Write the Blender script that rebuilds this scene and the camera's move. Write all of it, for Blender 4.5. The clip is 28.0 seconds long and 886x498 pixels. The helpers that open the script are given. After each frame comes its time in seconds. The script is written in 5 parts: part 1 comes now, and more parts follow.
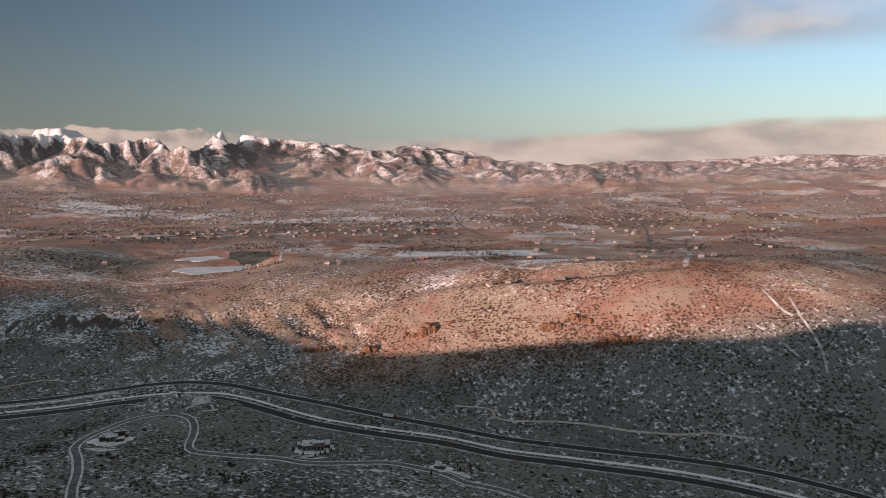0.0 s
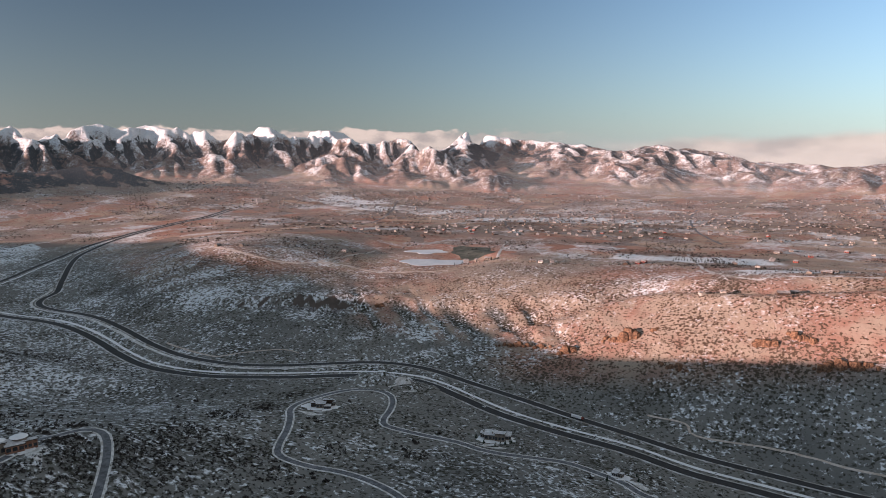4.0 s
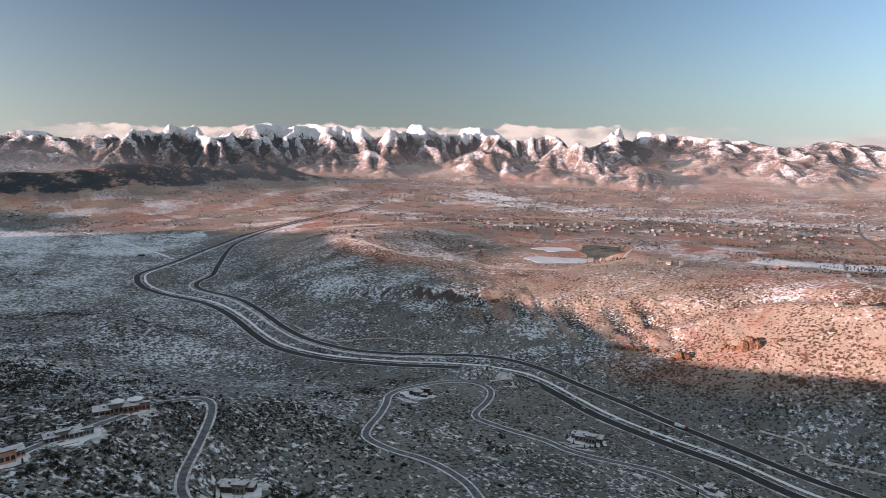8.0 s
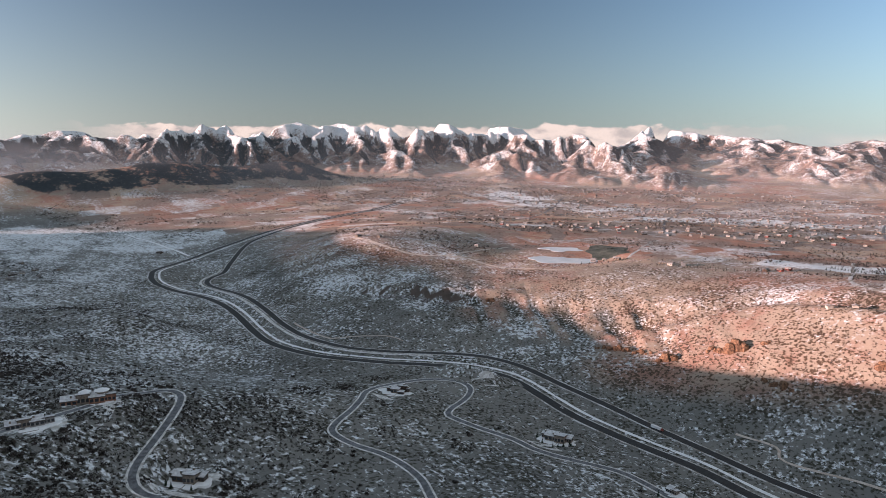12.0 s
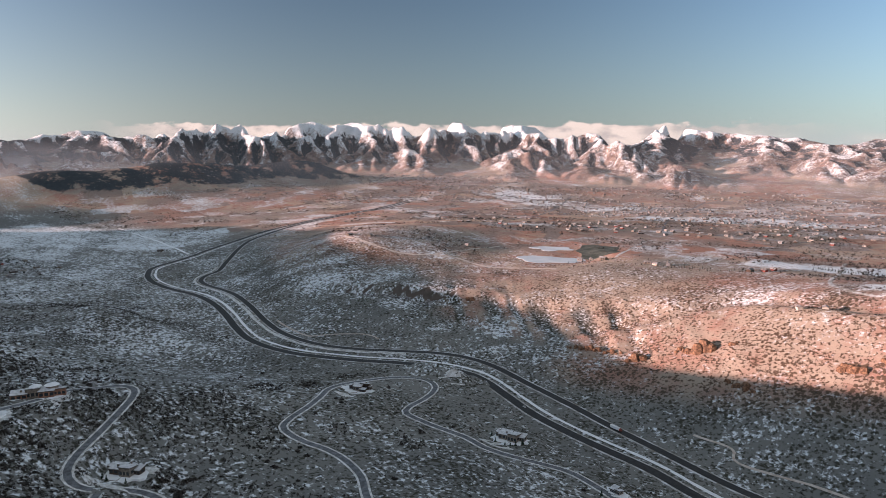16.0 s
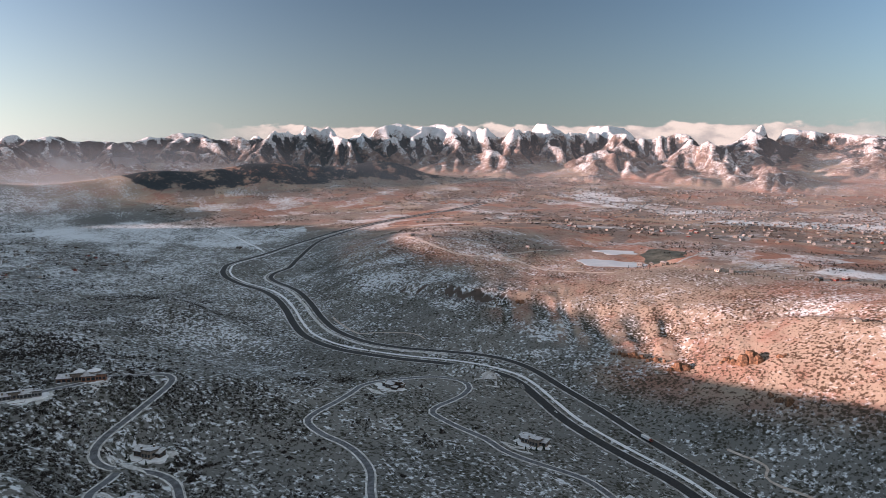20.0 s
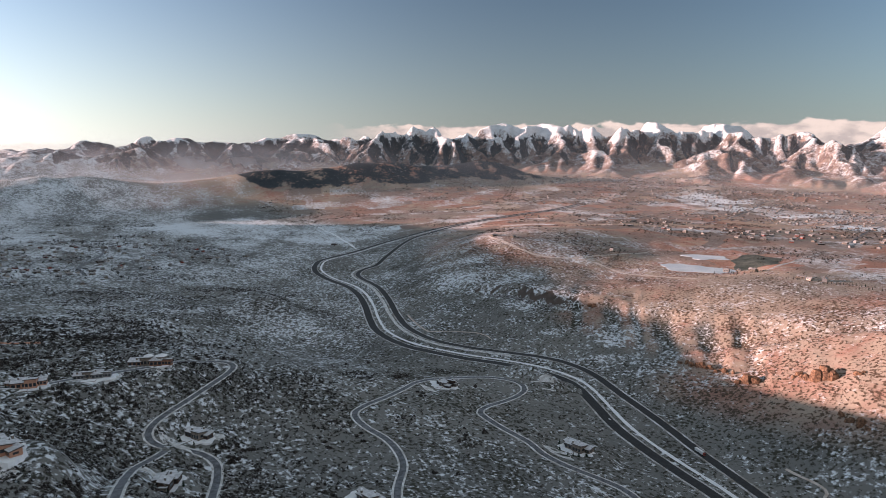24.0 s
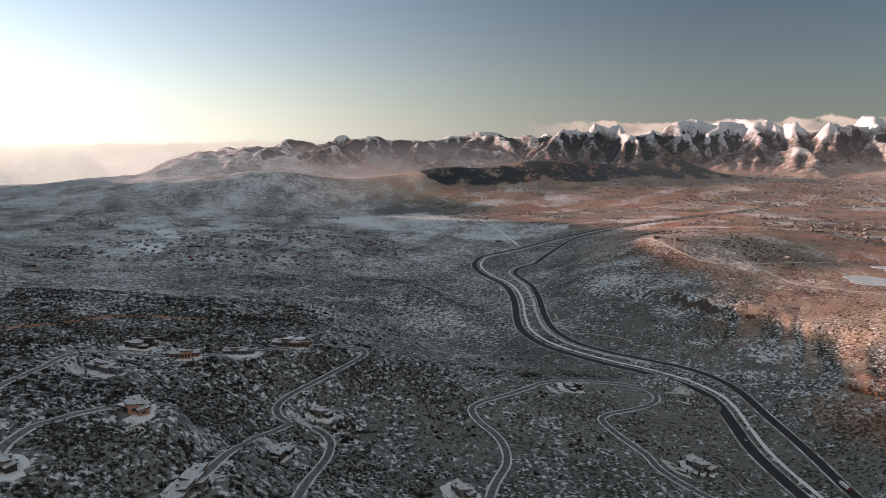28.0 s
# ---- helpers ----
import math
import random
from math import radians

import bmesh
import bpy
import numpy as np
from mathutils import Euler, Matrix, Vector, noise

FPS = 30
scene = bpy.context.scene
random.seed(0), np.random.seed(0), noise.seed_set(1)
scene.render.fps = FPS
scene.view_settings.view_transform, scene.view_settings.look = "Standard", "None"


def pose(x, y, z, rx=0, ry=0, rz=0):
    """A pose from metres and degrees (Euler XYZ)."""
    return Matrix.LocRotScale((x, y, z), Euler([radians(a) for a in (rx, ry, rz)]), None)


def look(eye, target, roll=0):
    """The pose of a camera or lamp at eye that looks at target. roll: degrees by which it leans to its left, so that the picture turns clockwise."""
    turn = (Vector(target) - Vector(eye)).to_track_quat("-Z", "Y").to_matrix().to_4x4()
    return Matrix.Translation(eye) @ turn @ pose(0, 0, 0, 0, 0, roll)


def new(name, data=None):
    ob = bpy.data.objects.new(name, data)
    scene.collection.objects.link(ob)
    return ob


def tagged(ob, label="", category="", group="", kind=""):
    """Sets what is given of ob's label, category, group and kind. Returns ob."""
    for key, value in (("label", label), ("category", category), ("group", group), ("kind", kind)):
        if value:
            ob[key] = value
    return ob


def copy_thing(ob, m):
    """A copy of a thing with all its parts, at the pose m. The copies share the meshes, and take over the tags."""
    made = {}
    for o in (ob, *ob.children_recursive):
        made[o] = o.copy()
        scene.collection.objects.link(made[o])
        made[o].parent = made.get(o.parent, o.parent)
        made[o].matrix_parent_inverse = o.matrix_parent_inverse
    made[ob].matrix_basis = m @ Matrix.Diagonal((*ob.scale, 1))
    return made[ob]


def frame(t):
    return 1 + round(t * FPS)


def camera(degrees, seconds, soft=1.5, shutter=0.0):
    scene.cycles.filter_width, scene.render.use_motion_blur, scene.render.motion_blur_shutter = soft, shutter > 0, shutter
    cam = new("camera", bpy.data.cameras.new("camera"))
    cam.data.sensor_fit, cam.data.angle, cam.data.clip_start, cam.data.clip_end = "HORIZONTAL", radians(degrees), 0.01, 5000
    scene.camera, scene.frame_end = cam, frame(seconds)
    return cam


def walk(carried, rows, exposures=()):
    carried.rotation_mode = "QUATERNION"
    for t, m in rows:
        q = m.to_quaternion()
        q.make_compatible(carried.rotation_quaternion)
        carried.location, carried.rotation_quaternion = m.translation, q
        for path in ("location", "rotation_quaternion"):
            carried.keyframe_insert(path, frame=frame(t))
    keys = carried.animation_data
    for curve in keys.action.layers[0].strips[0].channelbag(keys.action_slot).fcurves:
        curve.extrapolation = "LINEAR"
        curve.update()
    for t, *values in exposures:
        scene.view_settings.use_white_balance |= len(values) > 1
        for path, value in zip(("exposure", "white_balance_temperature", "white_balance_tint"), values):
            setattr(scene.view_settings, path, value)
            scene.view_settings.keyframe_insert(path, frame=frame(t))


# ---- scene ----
# Camera and its flight: seconds, x, y, z, pitch, roll, yaw.
cam = camera(63.84, 28.0, soft=0.6)
PATH = [
    (0, -0.5, -0.0, 338.7, -8.07, -0.24, 0.00),
    (0.5, 6.3, -2.0, 338.7, -8.06, -0.24, 3.83),
    (1, 13.1, -3.4, 338.7, -8.05, -0.24, 6.43),
    (1.5, 20.0, -4.3, 338.8, -8.03, -0.24, 8.92),
    (2, 27.0, -4.8, 338.8, -8.02, -0.24, 11.45),
    (2.5, 34.2, -4.9, 338.8, -8.01, -0.24, 13.83),
    (3, 41.3, -4.6, 338.9, -7.99, -0.24, 15.79),
    (3.5, 48.6, -3.8, 338.9, -8.06, -0.24, 17.72),
    (5.5, 78.3, 2.4, 339.2, -8.35, -0.22, 24.99),
    (6, 85.9, 4.7, 339.3, -8.42, -0.21, 26.61),
    (6.5, 93.5, 7.2, 339.4, -8.43, -0.21, 28.12),
    (7, 101.2, 10.0, 339.5, -8.44, -0.20, 29.70),
    (7.5, 108.9, 13.1, 339.6, -8.45, -0.20, 31.14),
    (8, 116.7, 16.3, 339.7, -8.46, -0.19, 32.26),
    (8.5, 124.5, 19.7, 339.9, -8.46, -0.18, 33.34),
    (9, 132.3, 23.3, 340.0, -8.46, -0.17, 34.24),
    (9.5, 140.1, 27.0, 340.1, -8.45, -0.16, 34.87),
    (10, 147.9, 30.9, 340.3, -8.45, -0.15, 35.00),
    (10.5, 155.8, 34.9, 340.4, -8.45, -0.14, 35.12),
    (11, 163.6, 39.1, 340.6, -8.44, -0.13, 35.20),
    (12, 179.3, 47.8, 340.9, -8.52, -0.11, 35.34),
    (13, 195.0, 56.8, 341.3, -8.60, -0.08, 35.53),
    (13.5, 202.8, 61.5, 341.5, -8.61, -0.07, 35.55),
    (15.5, 233.6, 80.9, 342.4, -8.63, -0.00, 36.23),
    (16, 241.2, 85.9, 342.6, -8.63, 0.01, 37.28),
    (17, 256.2, 96.1, 343.1, -8.64, 0.05, 39.18),
    (18, 270.9, 106.5, 343.6, -8.62, 0.08, 41.10),
    (19, 285.2, 117.2, 344.1, -8.59, 0.12, 42.93),
    (20, 299.2, 128.2, 344.7, -8.56, 0.17, 44.89),
    (20.5, 306.0, 133.8, 345.0, -8.55, 0.19, 45.86),
    (22.5, 332.0, 157.0, 346.2, -8.50, 0.28, 49.93),
    (23, 338.2, 163.1, 346.6, -8.49, 0.31, 51.43),
    (23.5, 344.2, 169.3, 346.9, -8.53, 0.33, 52.79),
    (24, 350.0, 175.6, 347.3, -8.57, 0.36, 54.08),
    (24.5, 355.7, 182.1, 347.6, -8.61, 0.38, 55.14),
    (25, 361.2, 188.7, 348.0, -8.65, 0.41, 56.38),
    (25.5, 366.5, 195.5, 348.3, -8.66, 0.44, 58.39),
    (26, 371.6, 202.5, 348.7, -8.66, 0.47, 60.52),
    (26.5, 376.5, 209.7, 349.1, -8.67, 0.49, 62.78),
    (27, 381.2, 217.1, 349.5, -8.68, 0.52, 64.91),
    (27.5, 385.7, 224.8, 349.9, -8.68, 0.55, 67.10),
    (28, 390.0, 232.7, 350.3, -8.69, 0.58, 69.28),
]
walk(cam, [(t, pose(x, y, z, 90 + p, r, w)) for t, x, y, z, p, r, w in PATH],
     exposures=[(0, 0.78, 7000, 9), (3, 1.0, 6600, 9), (7, 1.45, 6450, 9), (22, 1.44, 6450, 9), (25, 1.38, 6600, 9), (28, 1.10, 7100, 9)])

# World: low winter sun behind the hills, blue dusk sky.
SUN_TURN, SUN_UP = 135.0, 7.5          # degrees to the left of +y, degrees over the horizon
world = bpy.data.worlds.new("world")
scene.world = world
world.use_nodes = True
wn = world.node_tree
wn.nodes.clear()
sky = wn.nodes.new("ShaderNodeTexSky")
sky.sky_type, sky.sun_disc = "NISHITA", False
sky.sun_elevation, sky.sun_rotation = radians(SUN_UP), radians(-SUN_TURN)
sky.altitude, sky.air_density, sky.dust_density, sky.ozone_density = 2000, 1.0, 0.6, 1.5
bg = wn.nodes.new("ShaderNodeBackground")
bg.inputs["Strength"].default_value = 0.106
wo = wn.nodes.new("ShaderNodeOutputWorld")


def world_math(op, a, b=0.0, c=0.0):
    n = wn.nodes.new("ShaderNodeMath")
    n.operation = op
    for i, v in enumerate((a, b, c)):
        if isinstance(v, float):
            n.inputs[i].default_value = v
        else:
            wn.links.new(v, n.inputs[i])
    return n.outputs[0]


def world_mix(fac, a, b):
    n = wn.nodes.new("ShaderNodeMix")
    n.data_type = "RGBA"
    for i, v in ((0, fac), (6, a), (7, b)):
        if isinstance(v, tuple):
            n.inputs[i].default_value = (*v, 1)
        else:
            wn.links.new(v, n.inputs[i])
    return n.outputs[2]


toward = wn.nodes.new("ShaderNodeTexCoord").outputs["Generated"]
split = wn.nodes.new("ShaderNodeSeparateXYZ")
wn.links.new(toward, split.inputs[0])
up = world_math("MAXIMUM", split.outputs["Z"], 0.0)
# pale winter haze over the horizon, warmer on the sun's side
haze = world_math("EXPONENT", world_math("MULTIPLY", up, -7.5))
sunward = world_math("ADD", world_math("MULTIPLY", split.outputs["X"], -math.sin(radians(SUN_TURN))),
                     world_math("MULTIPLY", split.outputs["Y"], math.cos(radians(SUN_TURN))))
warm = world_math("POWER", world_math("MULTIPLY_ADD", world_math("MAXIMUM", sunward, -1.0), 0.5, 0.5), 3.0)
haze_colour = world_mix(warm, (1.45, 1.70, 1.85), (5.9, 5.5, 5.2))
tinted = wn.nodes.new("ShaderNodeMix")
tinted.data_type, tinted.blend_type = "RGBA", "MULTIPLY"
tinted.inputs[0].default_value = 1.0
tinted.inputs[7].default_value = (0.41, 0.475, 0.57, 1)
wn.links.new(sky.outputs[0], tinted.inputs[6])
air = world_mix(world_math("MULTIPLY", haze, 0.85), tinted.outputs[2], haze_colour)
# clear air is darkest at a right angle to the sun
phase = world_math("MULTIPLY_ADD", world_math("MULTIPLY", sunward, sunward), 1.5, 0.54)
dim = wn.nodes.new("ShaderNodeVectorMath")
dim.operation = "SCALE"
wn.links.new(air, dim.inputs[0])
wn.links.new(phase, dim.inputs["Scale"])
air = dim.outputs[0]


def world_noise(scale, stretch, detail=5.0):
    m = wn.nodes.new("ShaderNodeMapping")
    m.inputs["Scale"].default_value = (1, 1, stretch)
    wn.links.new(toward, m.inputs[0])
    n = wn.nodes.new("ShaderNodeTexNoise")
    n.inputs["Scale"].default_value, n.inputs["Detail"].default_value = scale, detail
    wn.links.new(m.outputs[0], n.inputs["Vector"])
    return n.outputs[0]


def world_step(v, low, high):
    n = wn.nodes.new("ShaderNodeMapRange")
    n.interpolation_type = "SMOOTHSTEP"
    wn.links.new(v, n.inputs[0])
    n.inputs[1].default_value, n.inputs[2].default_value = low, high
    return n.outputs[0]


height = split.outputs["Z"]
bearing = world_math("ARCTAN2", world_math("MULTIPLY", split.outputs["X"], -1.0), split.outputs["Y"])     # to the left of +y
puffs = world_noise(34.0, 2.2)
# cloud bank over the upland, heaps behind the crest, a thin veil high up, a low layer on the sun's side
bank_top = world_math("MULTIPLY_ADD", world_step(bearing, 0.12, -0.62), 0.034, 0.004)
bank = world_math("MULTIPLY", world_step(world_math("SUBTRACT", world_math("MULTIPLY_ADD", world_noise(12.0, 3.0, 3.0), 0.022, bank_top), height), 0.0, 0.016),
                  world_step(bearing, 0.20, -0.02))
heap_top = world_math("MULTIPLY_ADD", puffs, 0.030, 0.0085)
heaps = world_math("MULTIPLY", world_step(world_math("SUBTRACT", heap_top, height), 0.0, 0.004),
                   world_math("MULTIPLY", world_step(bearing, 0.10, 0.42), world_step(bearing, 1.12, 0.98)))
veil = world_math("MULTIPLY", world_math("MULTIPLY", world_step(bearing, -0.26, -0.42), world_step(height, 0.11, 0.155)),
                  world_step(world_noise(3.2, 2.0, 3.0), 0.28, 0.6))
low = world_math("MULTIPLY", world_step(world_math("SUBTRACT", world_math("MULTIPLY_ADD", puffs, 0.010, -0.004), height), -0.002, 0.003), world_step(bearing, 1.32, 1.5))
cloud = world_math("MAXIMUM", world_math("MULTIPLY", bank, 0.85), world_math("MULTIPLY", heaps, 0.9))
cloud = world_math("MAXIMUM", cloud, world_math("MULTIPLY", veil, 0.75))
cloud = world_math("MAXIMUM", cloud, world_math("MULTIPLY", low, 0.5))
cloud_colour = world_mix(world_step(world_math("ADD", world_math("MULTIPLY", puffs, heaps), world_math("MULTIPLY", world_noise(9.0, 3.0, 3.0), world_math("SUBTRACT", 1.0, heaps))), 0.36, 0.62), (2.2, 1.8, 1.75), (3.6, 2.85, 2.6))
air = world_mix(cloud, air, cloud_colour)
# unseen pale layer above the view, added to brighten and neutralise shade light
air = world_mix(world_math("MULTIPLY", world_step(height, 0.21, 0.45), 0.6), air, (1.55, 1.85, 2.0))
wn.links.new(air, bg.inputs[0])
wn.links.new(bg.outputs[0], wo.inputs[0])
sun = new("sun", bpy.data.lights.new("sun", "SUN"))
sun.data.energy, sun.data.angle, sun.data.color = 4.6, radians(0.4), (1.0, 0.655, 0.58)
to_sun = Vector((-math.sin(radians(SUN_TURN)), math.cos(radians(SUN_TURN)), math.tan(radians(SUN_UP))))
sun.matrix_world = look(to_sun * 1000, (0, 0, 0))


# ---- materials ----
class Nodes:
    """A small helper to write node materials in few lines."""

    def __init__(self, name):
        self.mat = bpy.data.materials.new(name)
        self.mat.use_nodes = True
        self.t = self.mat.node_tree
        self.bsdf = self.t.nodes["Principled BSDF"]

    def put(self, socket, value):
        if isinstance(value, bpy.types.NodeSocket):
            self.t.links.new(value, socket)
        elif isinstance(value, tuple) and len(value) == 3 and socket.type == "RGBA":
            socket.default_value = (*value, 1)
        else:
            socket.default_value = value

    def node(self, kind, **inputs):
        n = self.t.nodes.new("ShaderNode" + kind)
        for k, v in inputs.items():
            self.put(n.inputs[k.replace("_", " ")], v)
        return n

    def place(self):
        return self.node("NewGeometry").outputs["Position"]

    def noise(self, scale, detail=3.0, rough=0.55, vector=None):
        n = self.node("TexNoise", Scale=scale, Detail=detail, Roughness=rough, Vector=vector or self.place())
        return n.outputs["Fac"]

    def cells(self, scale, vector=None, out="Distance"):
        n = self.node("TexVoronoi", Scale=scale, Vector=vector or self.place())
        return n.outputs[out]

    def math(self, op, a, b=0.0):
        n = self.t.nodes.new("ShaderNodeMath")
        n.operation = op
        self.put(n.inputs[0], a), self.put(n.inputs[1], b)
        return n.outputs[0]

    def step(self, value, low, high):
        n = self.t.nodes.new("ShaderNodeMapRange")
        n.interpolation_type = "SMOOTHSTEP"
        self.put(n.inputs[0], value), self.put(n.inputs[1], low), self.put(n.inputs[2], high)
        return n.outputs[0]

    def mix(self, fac, a, b):
        n = self.t.nodes.new("ShaderNodeMix")
        n.data_type = "RGBA"
        self.put(n.inputs[0], fac), self.put(n.inputs[6], a), self.put(n.inputs[7], b)
        return n.outputs[2]

    def attribute(self, name):
        n = self.t.nodes.new("ShaderNodeAttribute")
        n.attribute_name = name
        return n.outputs["Fac"]

    def random(self):
        return self.node("ObjectInfo").outputs["Random"]

    def bump(self, height, strength=0.4, distance=1.0):
        n = self.node("Bump", Strength=strength, Distance=distance, Height=height)
        self.t.links.new(n.outputs[0], self.bsdf.inputs["Normal"])

    def done(self, color, rough=0.9, metal=0.0, spec=0.2):
        self.put(self.bsdf.inputs["Base Color"], color)
        self.put(self.bsdf.inputs["Roughness"], rough)
        self.put(self.bsdf.inputs["Metallic"], metal)
        self.put(self.bsdf.inputs["Specular IOR Level"], spec)
        return self.mat


def plain(name, a, b, scale=0.6, rough=0.8, spec=0.3, bump=0.2):
    """Two tones of one surface mixed by noise at two scales."""
    n = Nodes(name)
    f = n.math("ADD", n.math("MULTIPLY", n.noise(scale), 0.6), n.math("MULTIPLY", n.noise(scale * 9), 0.4))
    n.bump(n.noise(scale * 6), bump, 0.1)
    return n.done(n.mix(n.step(f, 0.35, 0.65), a, b), rough, 0.0, spec)


def ground_material():
    n = Nodes("ground")
    snow, brush, rock, wood, red, farm = (n.attribute(k) for k in ("snow", "brush", "rock", "wood", "red", "farm"))
    broad, mid, fine = n.noise(0.004, 4), n.noise(0.035, 4), n.noise(0.20, 5, 0.66)
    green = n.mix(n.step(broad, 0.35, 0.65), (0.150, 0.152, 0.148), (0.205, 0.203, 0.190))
    # red soil; the rust tone also carries low-sun warmth of lit slopes
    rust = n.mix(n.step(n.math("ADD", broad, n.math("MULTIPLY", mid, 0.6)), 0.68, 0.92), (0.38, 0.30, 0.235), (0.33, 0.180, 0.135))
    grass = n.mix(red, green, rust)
    # oak scrub on the foothills
    grass = n.mix(n.math("MULTIPLY", n.attribute("alpine"), n.step(n.noise(0.03, 5, 0.65), 0.34, 0.58)), grass, (0.135, 0.098, 0.088))
    # fields and paddocks of the plain, each with its own cover
    parcel = n.node("TexVoronoi", Scale=0.0105, Vector=n.node("Mapping", Vector=n.place(), Scale=(1.0, 0.8, 0.0), Rotation=(0.0, 0.0, 0.35)).outputs[0])
    parcel.distance = "CHEBYCHEV"
    shade = n.node("SeparateColor", Color=parcel.outputs["Color"])
    lot = n.math("MULTIPLY", farm, n.math("SUBTRACT", shade.outputs[0], 0.55))
    grass = n.mix(n.math("MULTIPLY", farm, n.step(shade.outputs[1], 0.55, 0.8)), grass, (0.24, 0.19, 0.165))
    # snow lies thin between the tufts, in larger sheets on the mountains
    alp = n.attribute("alpine")
    grain = n.math("SUBTRACT", 2.0, n.math("MULTIPLY", n.math("MAXIMUM", alp, farm), 1.4))
    sheets = n.math("SUBTRACT", n.noise(0.022, 6, 0.62), 0.5)
    drift = n.math("SUBTRACT", n.noise(0.011, 4, 0.6, n.node("Mapping", Vector=n.place(), Location=(300.0, 80.0, 0.0)).outputs[0]), 0.5)
    cover = n.math("ADD", snow, n.math("MULTIPLY", n.math("SUBTRACT", fine, 0.5), grain))
    cover = n.math("ADD", cover, n.math("MULTIPLY", n.math("SUBTRACT", mid, 0.5), 0.7))
    cover = n.math("ADD", cover, n.math("MULTIPLY", drift, n.math("SUBTRACT", 0.6, n.math("MULTIPLY", farm, 0.25))))
    cover = n.math("ADD", cover, n.math("MULTIPLY", n.math("MULTIPLY", sheets, alp), 1.6))
    cover = n.math("ADD", cover, n.math("MULTIPLY", lot, 0.75))
    cover = n.math("ADD", cover, n.math("MULTIPLY", n.math("SUBTRACT", n.noise(0.10, 4, 0.6), 0.5), 1.5))
    thin = n.math("MULTIPLY", n.math("MAXIMUM", n.math("MULTIPLY", n.math("MAXIMUM", farm, alp), 0.5), n.math("ADD", 0.15, n.math("MULTIPLY", red, 0.6))), 0.42)
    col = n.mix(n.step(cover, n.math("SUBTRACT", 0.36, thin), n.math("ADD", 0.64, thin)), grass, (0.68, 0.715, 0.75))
    # sagebrush: ragged clumps in looser and denser stands
    stand = n.noise(0.014, 3)
    tuft = n.math("ADD", n.math("MULTIPLY", n.noise(0.27, 5, 0.62), 0.72), n.math("MULTIPLY", n.cells(0.21), -0.20))
    size = n.math("ADD", brush, n.math("ADD", n.math("MULTIPLY", n.math("SUBTRACT", mid, 0.5), 0.9), n.math("MULTIPLY", n.math("SUBTRACT", stand, 0.5), 1.4)))
    limit = n.math("SUBTRACT", 0.380, n.math("MULTIPLY", size, 0.17))
    bush = n.step(tuft, n.math("SUBTRACT", limit, 0.03), n.math("ADD", limit, 0.06))
    tuft_col = n.mix(n.noise(0.9), (0.026, 0.027, 0.022), (0.085, 0.082, 0.064))
    # tufts lightened and warmed in colour where the slopes lie in sun
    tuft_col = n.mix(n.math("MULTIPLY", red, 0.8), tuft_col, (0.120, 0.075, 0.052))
    col = n.mix(bush, col, tuft_col)
    stone = n.mix(n.noise(0.12, 5), (0.055, 0.048, 0.044), (0.17, 0.135, 0.115))
    col = n.mix(n.step(n.math("ADD", rock, n.math("MULTIPLY", n.math("SUBTRACT", mid, 0.5), 0.8)), 0.45, 0.6), col, stone)
    # far forest on the mountains, its dark colour also painting shaded slopes
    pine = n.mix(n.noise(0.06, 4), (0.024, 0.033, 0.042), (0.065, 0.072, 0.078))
    woods_and_shade = n.math("ADD", wood, n.math("ADD", n.math("MULTIPLY", n.math("SUBTRACT", n.noise(0.011, 5, 0.6), 0.5), 1.3), n.math("MULTIPLY", n.math("SUBTRACT", n.noise(0.06, 4, 0.7), 0.5), 0.6)))
    col = n.mix(n.step(woods_and_shade, 0.42, 0.6), col, pine)
    # crags and ravines too small for the sheet, then tufts
    crags = n.node("TexNoise", Scale=0.02, Detail=9.0, Roughness=0.62, Vector=n.place())
    first = n.node("Bump", Strength=n.math("MULTIPLY", alp, 0.6), Distance=40.0, Height=crags.outputs["Fac"])
    second = n.node("Bump", Strength=0.7, Distance=0.9, Height=n.math("ADD", n.math("MULTIPLY", bush, 1.2), fine), Normal=first.outputs[0])
    n.t.links.new(second.outputs[0], n.bsdf.inputs["Normal"])
    return n.done(col, 0.92, 0.0, 0.1)


GROUND = ground_material()
ASPHALT = plain("asphalt", (0.022, 0.022, 0.024), (0.04, 0.04, 0.042), 0.25, 0.75)
FROST_ROAD = plain("frosted_road", (0.06, 0.063, 0.07), (0.18, 0.187, 0.205), 0.22, 0.7)
SNOW = plain("snow", (0.70, 0.72, 0.75), (0.82, 0.83, 0.84), 0.2, 0.7, 0.2, 0.35)
DIRT = plain("dirt", (0.40, 0.33, 0.28), (0.58, 0.53, 0.49), 0.15, 0.95, 0.1)
VERGE = plain("snowy_verge", (0.20, 0.18, 0.15), (0.62, 0.63, 0.65), 0.07, 0.9, 0.1)
WOOD_WALL = plain("brown_wood_cladding", (0.035, 0.025, 0.02), (0.09, 0.058, 0.042), 0.5, 0.8)
STONE_WALL = plain("grey_brown_stone", (0.13, 0.11, 0.095), (0.26, 0.22, 0.18), 0.5, 0.9)
ADOBE = plain("ochre_stucco", (0.40, 0.21, 0.14), (0.50, 0.29, 0.20), 0.3, 0.9)
CREAM = plain("cream_siding", (0.32, 0.28, 0.24), (0.46, 0.42, 0.37), 0.3, 0.8)
RED_WALL = plain("red_siding", (0.19, 0.045, 0.036), (0.27, 0.075, 0.055), 0.3, 0.8)
GREY_WALL = plain("grey_siding", (0.16, 0.16, 0.165), (0.28, 0.27, 0.26), 0.3, 0.8)
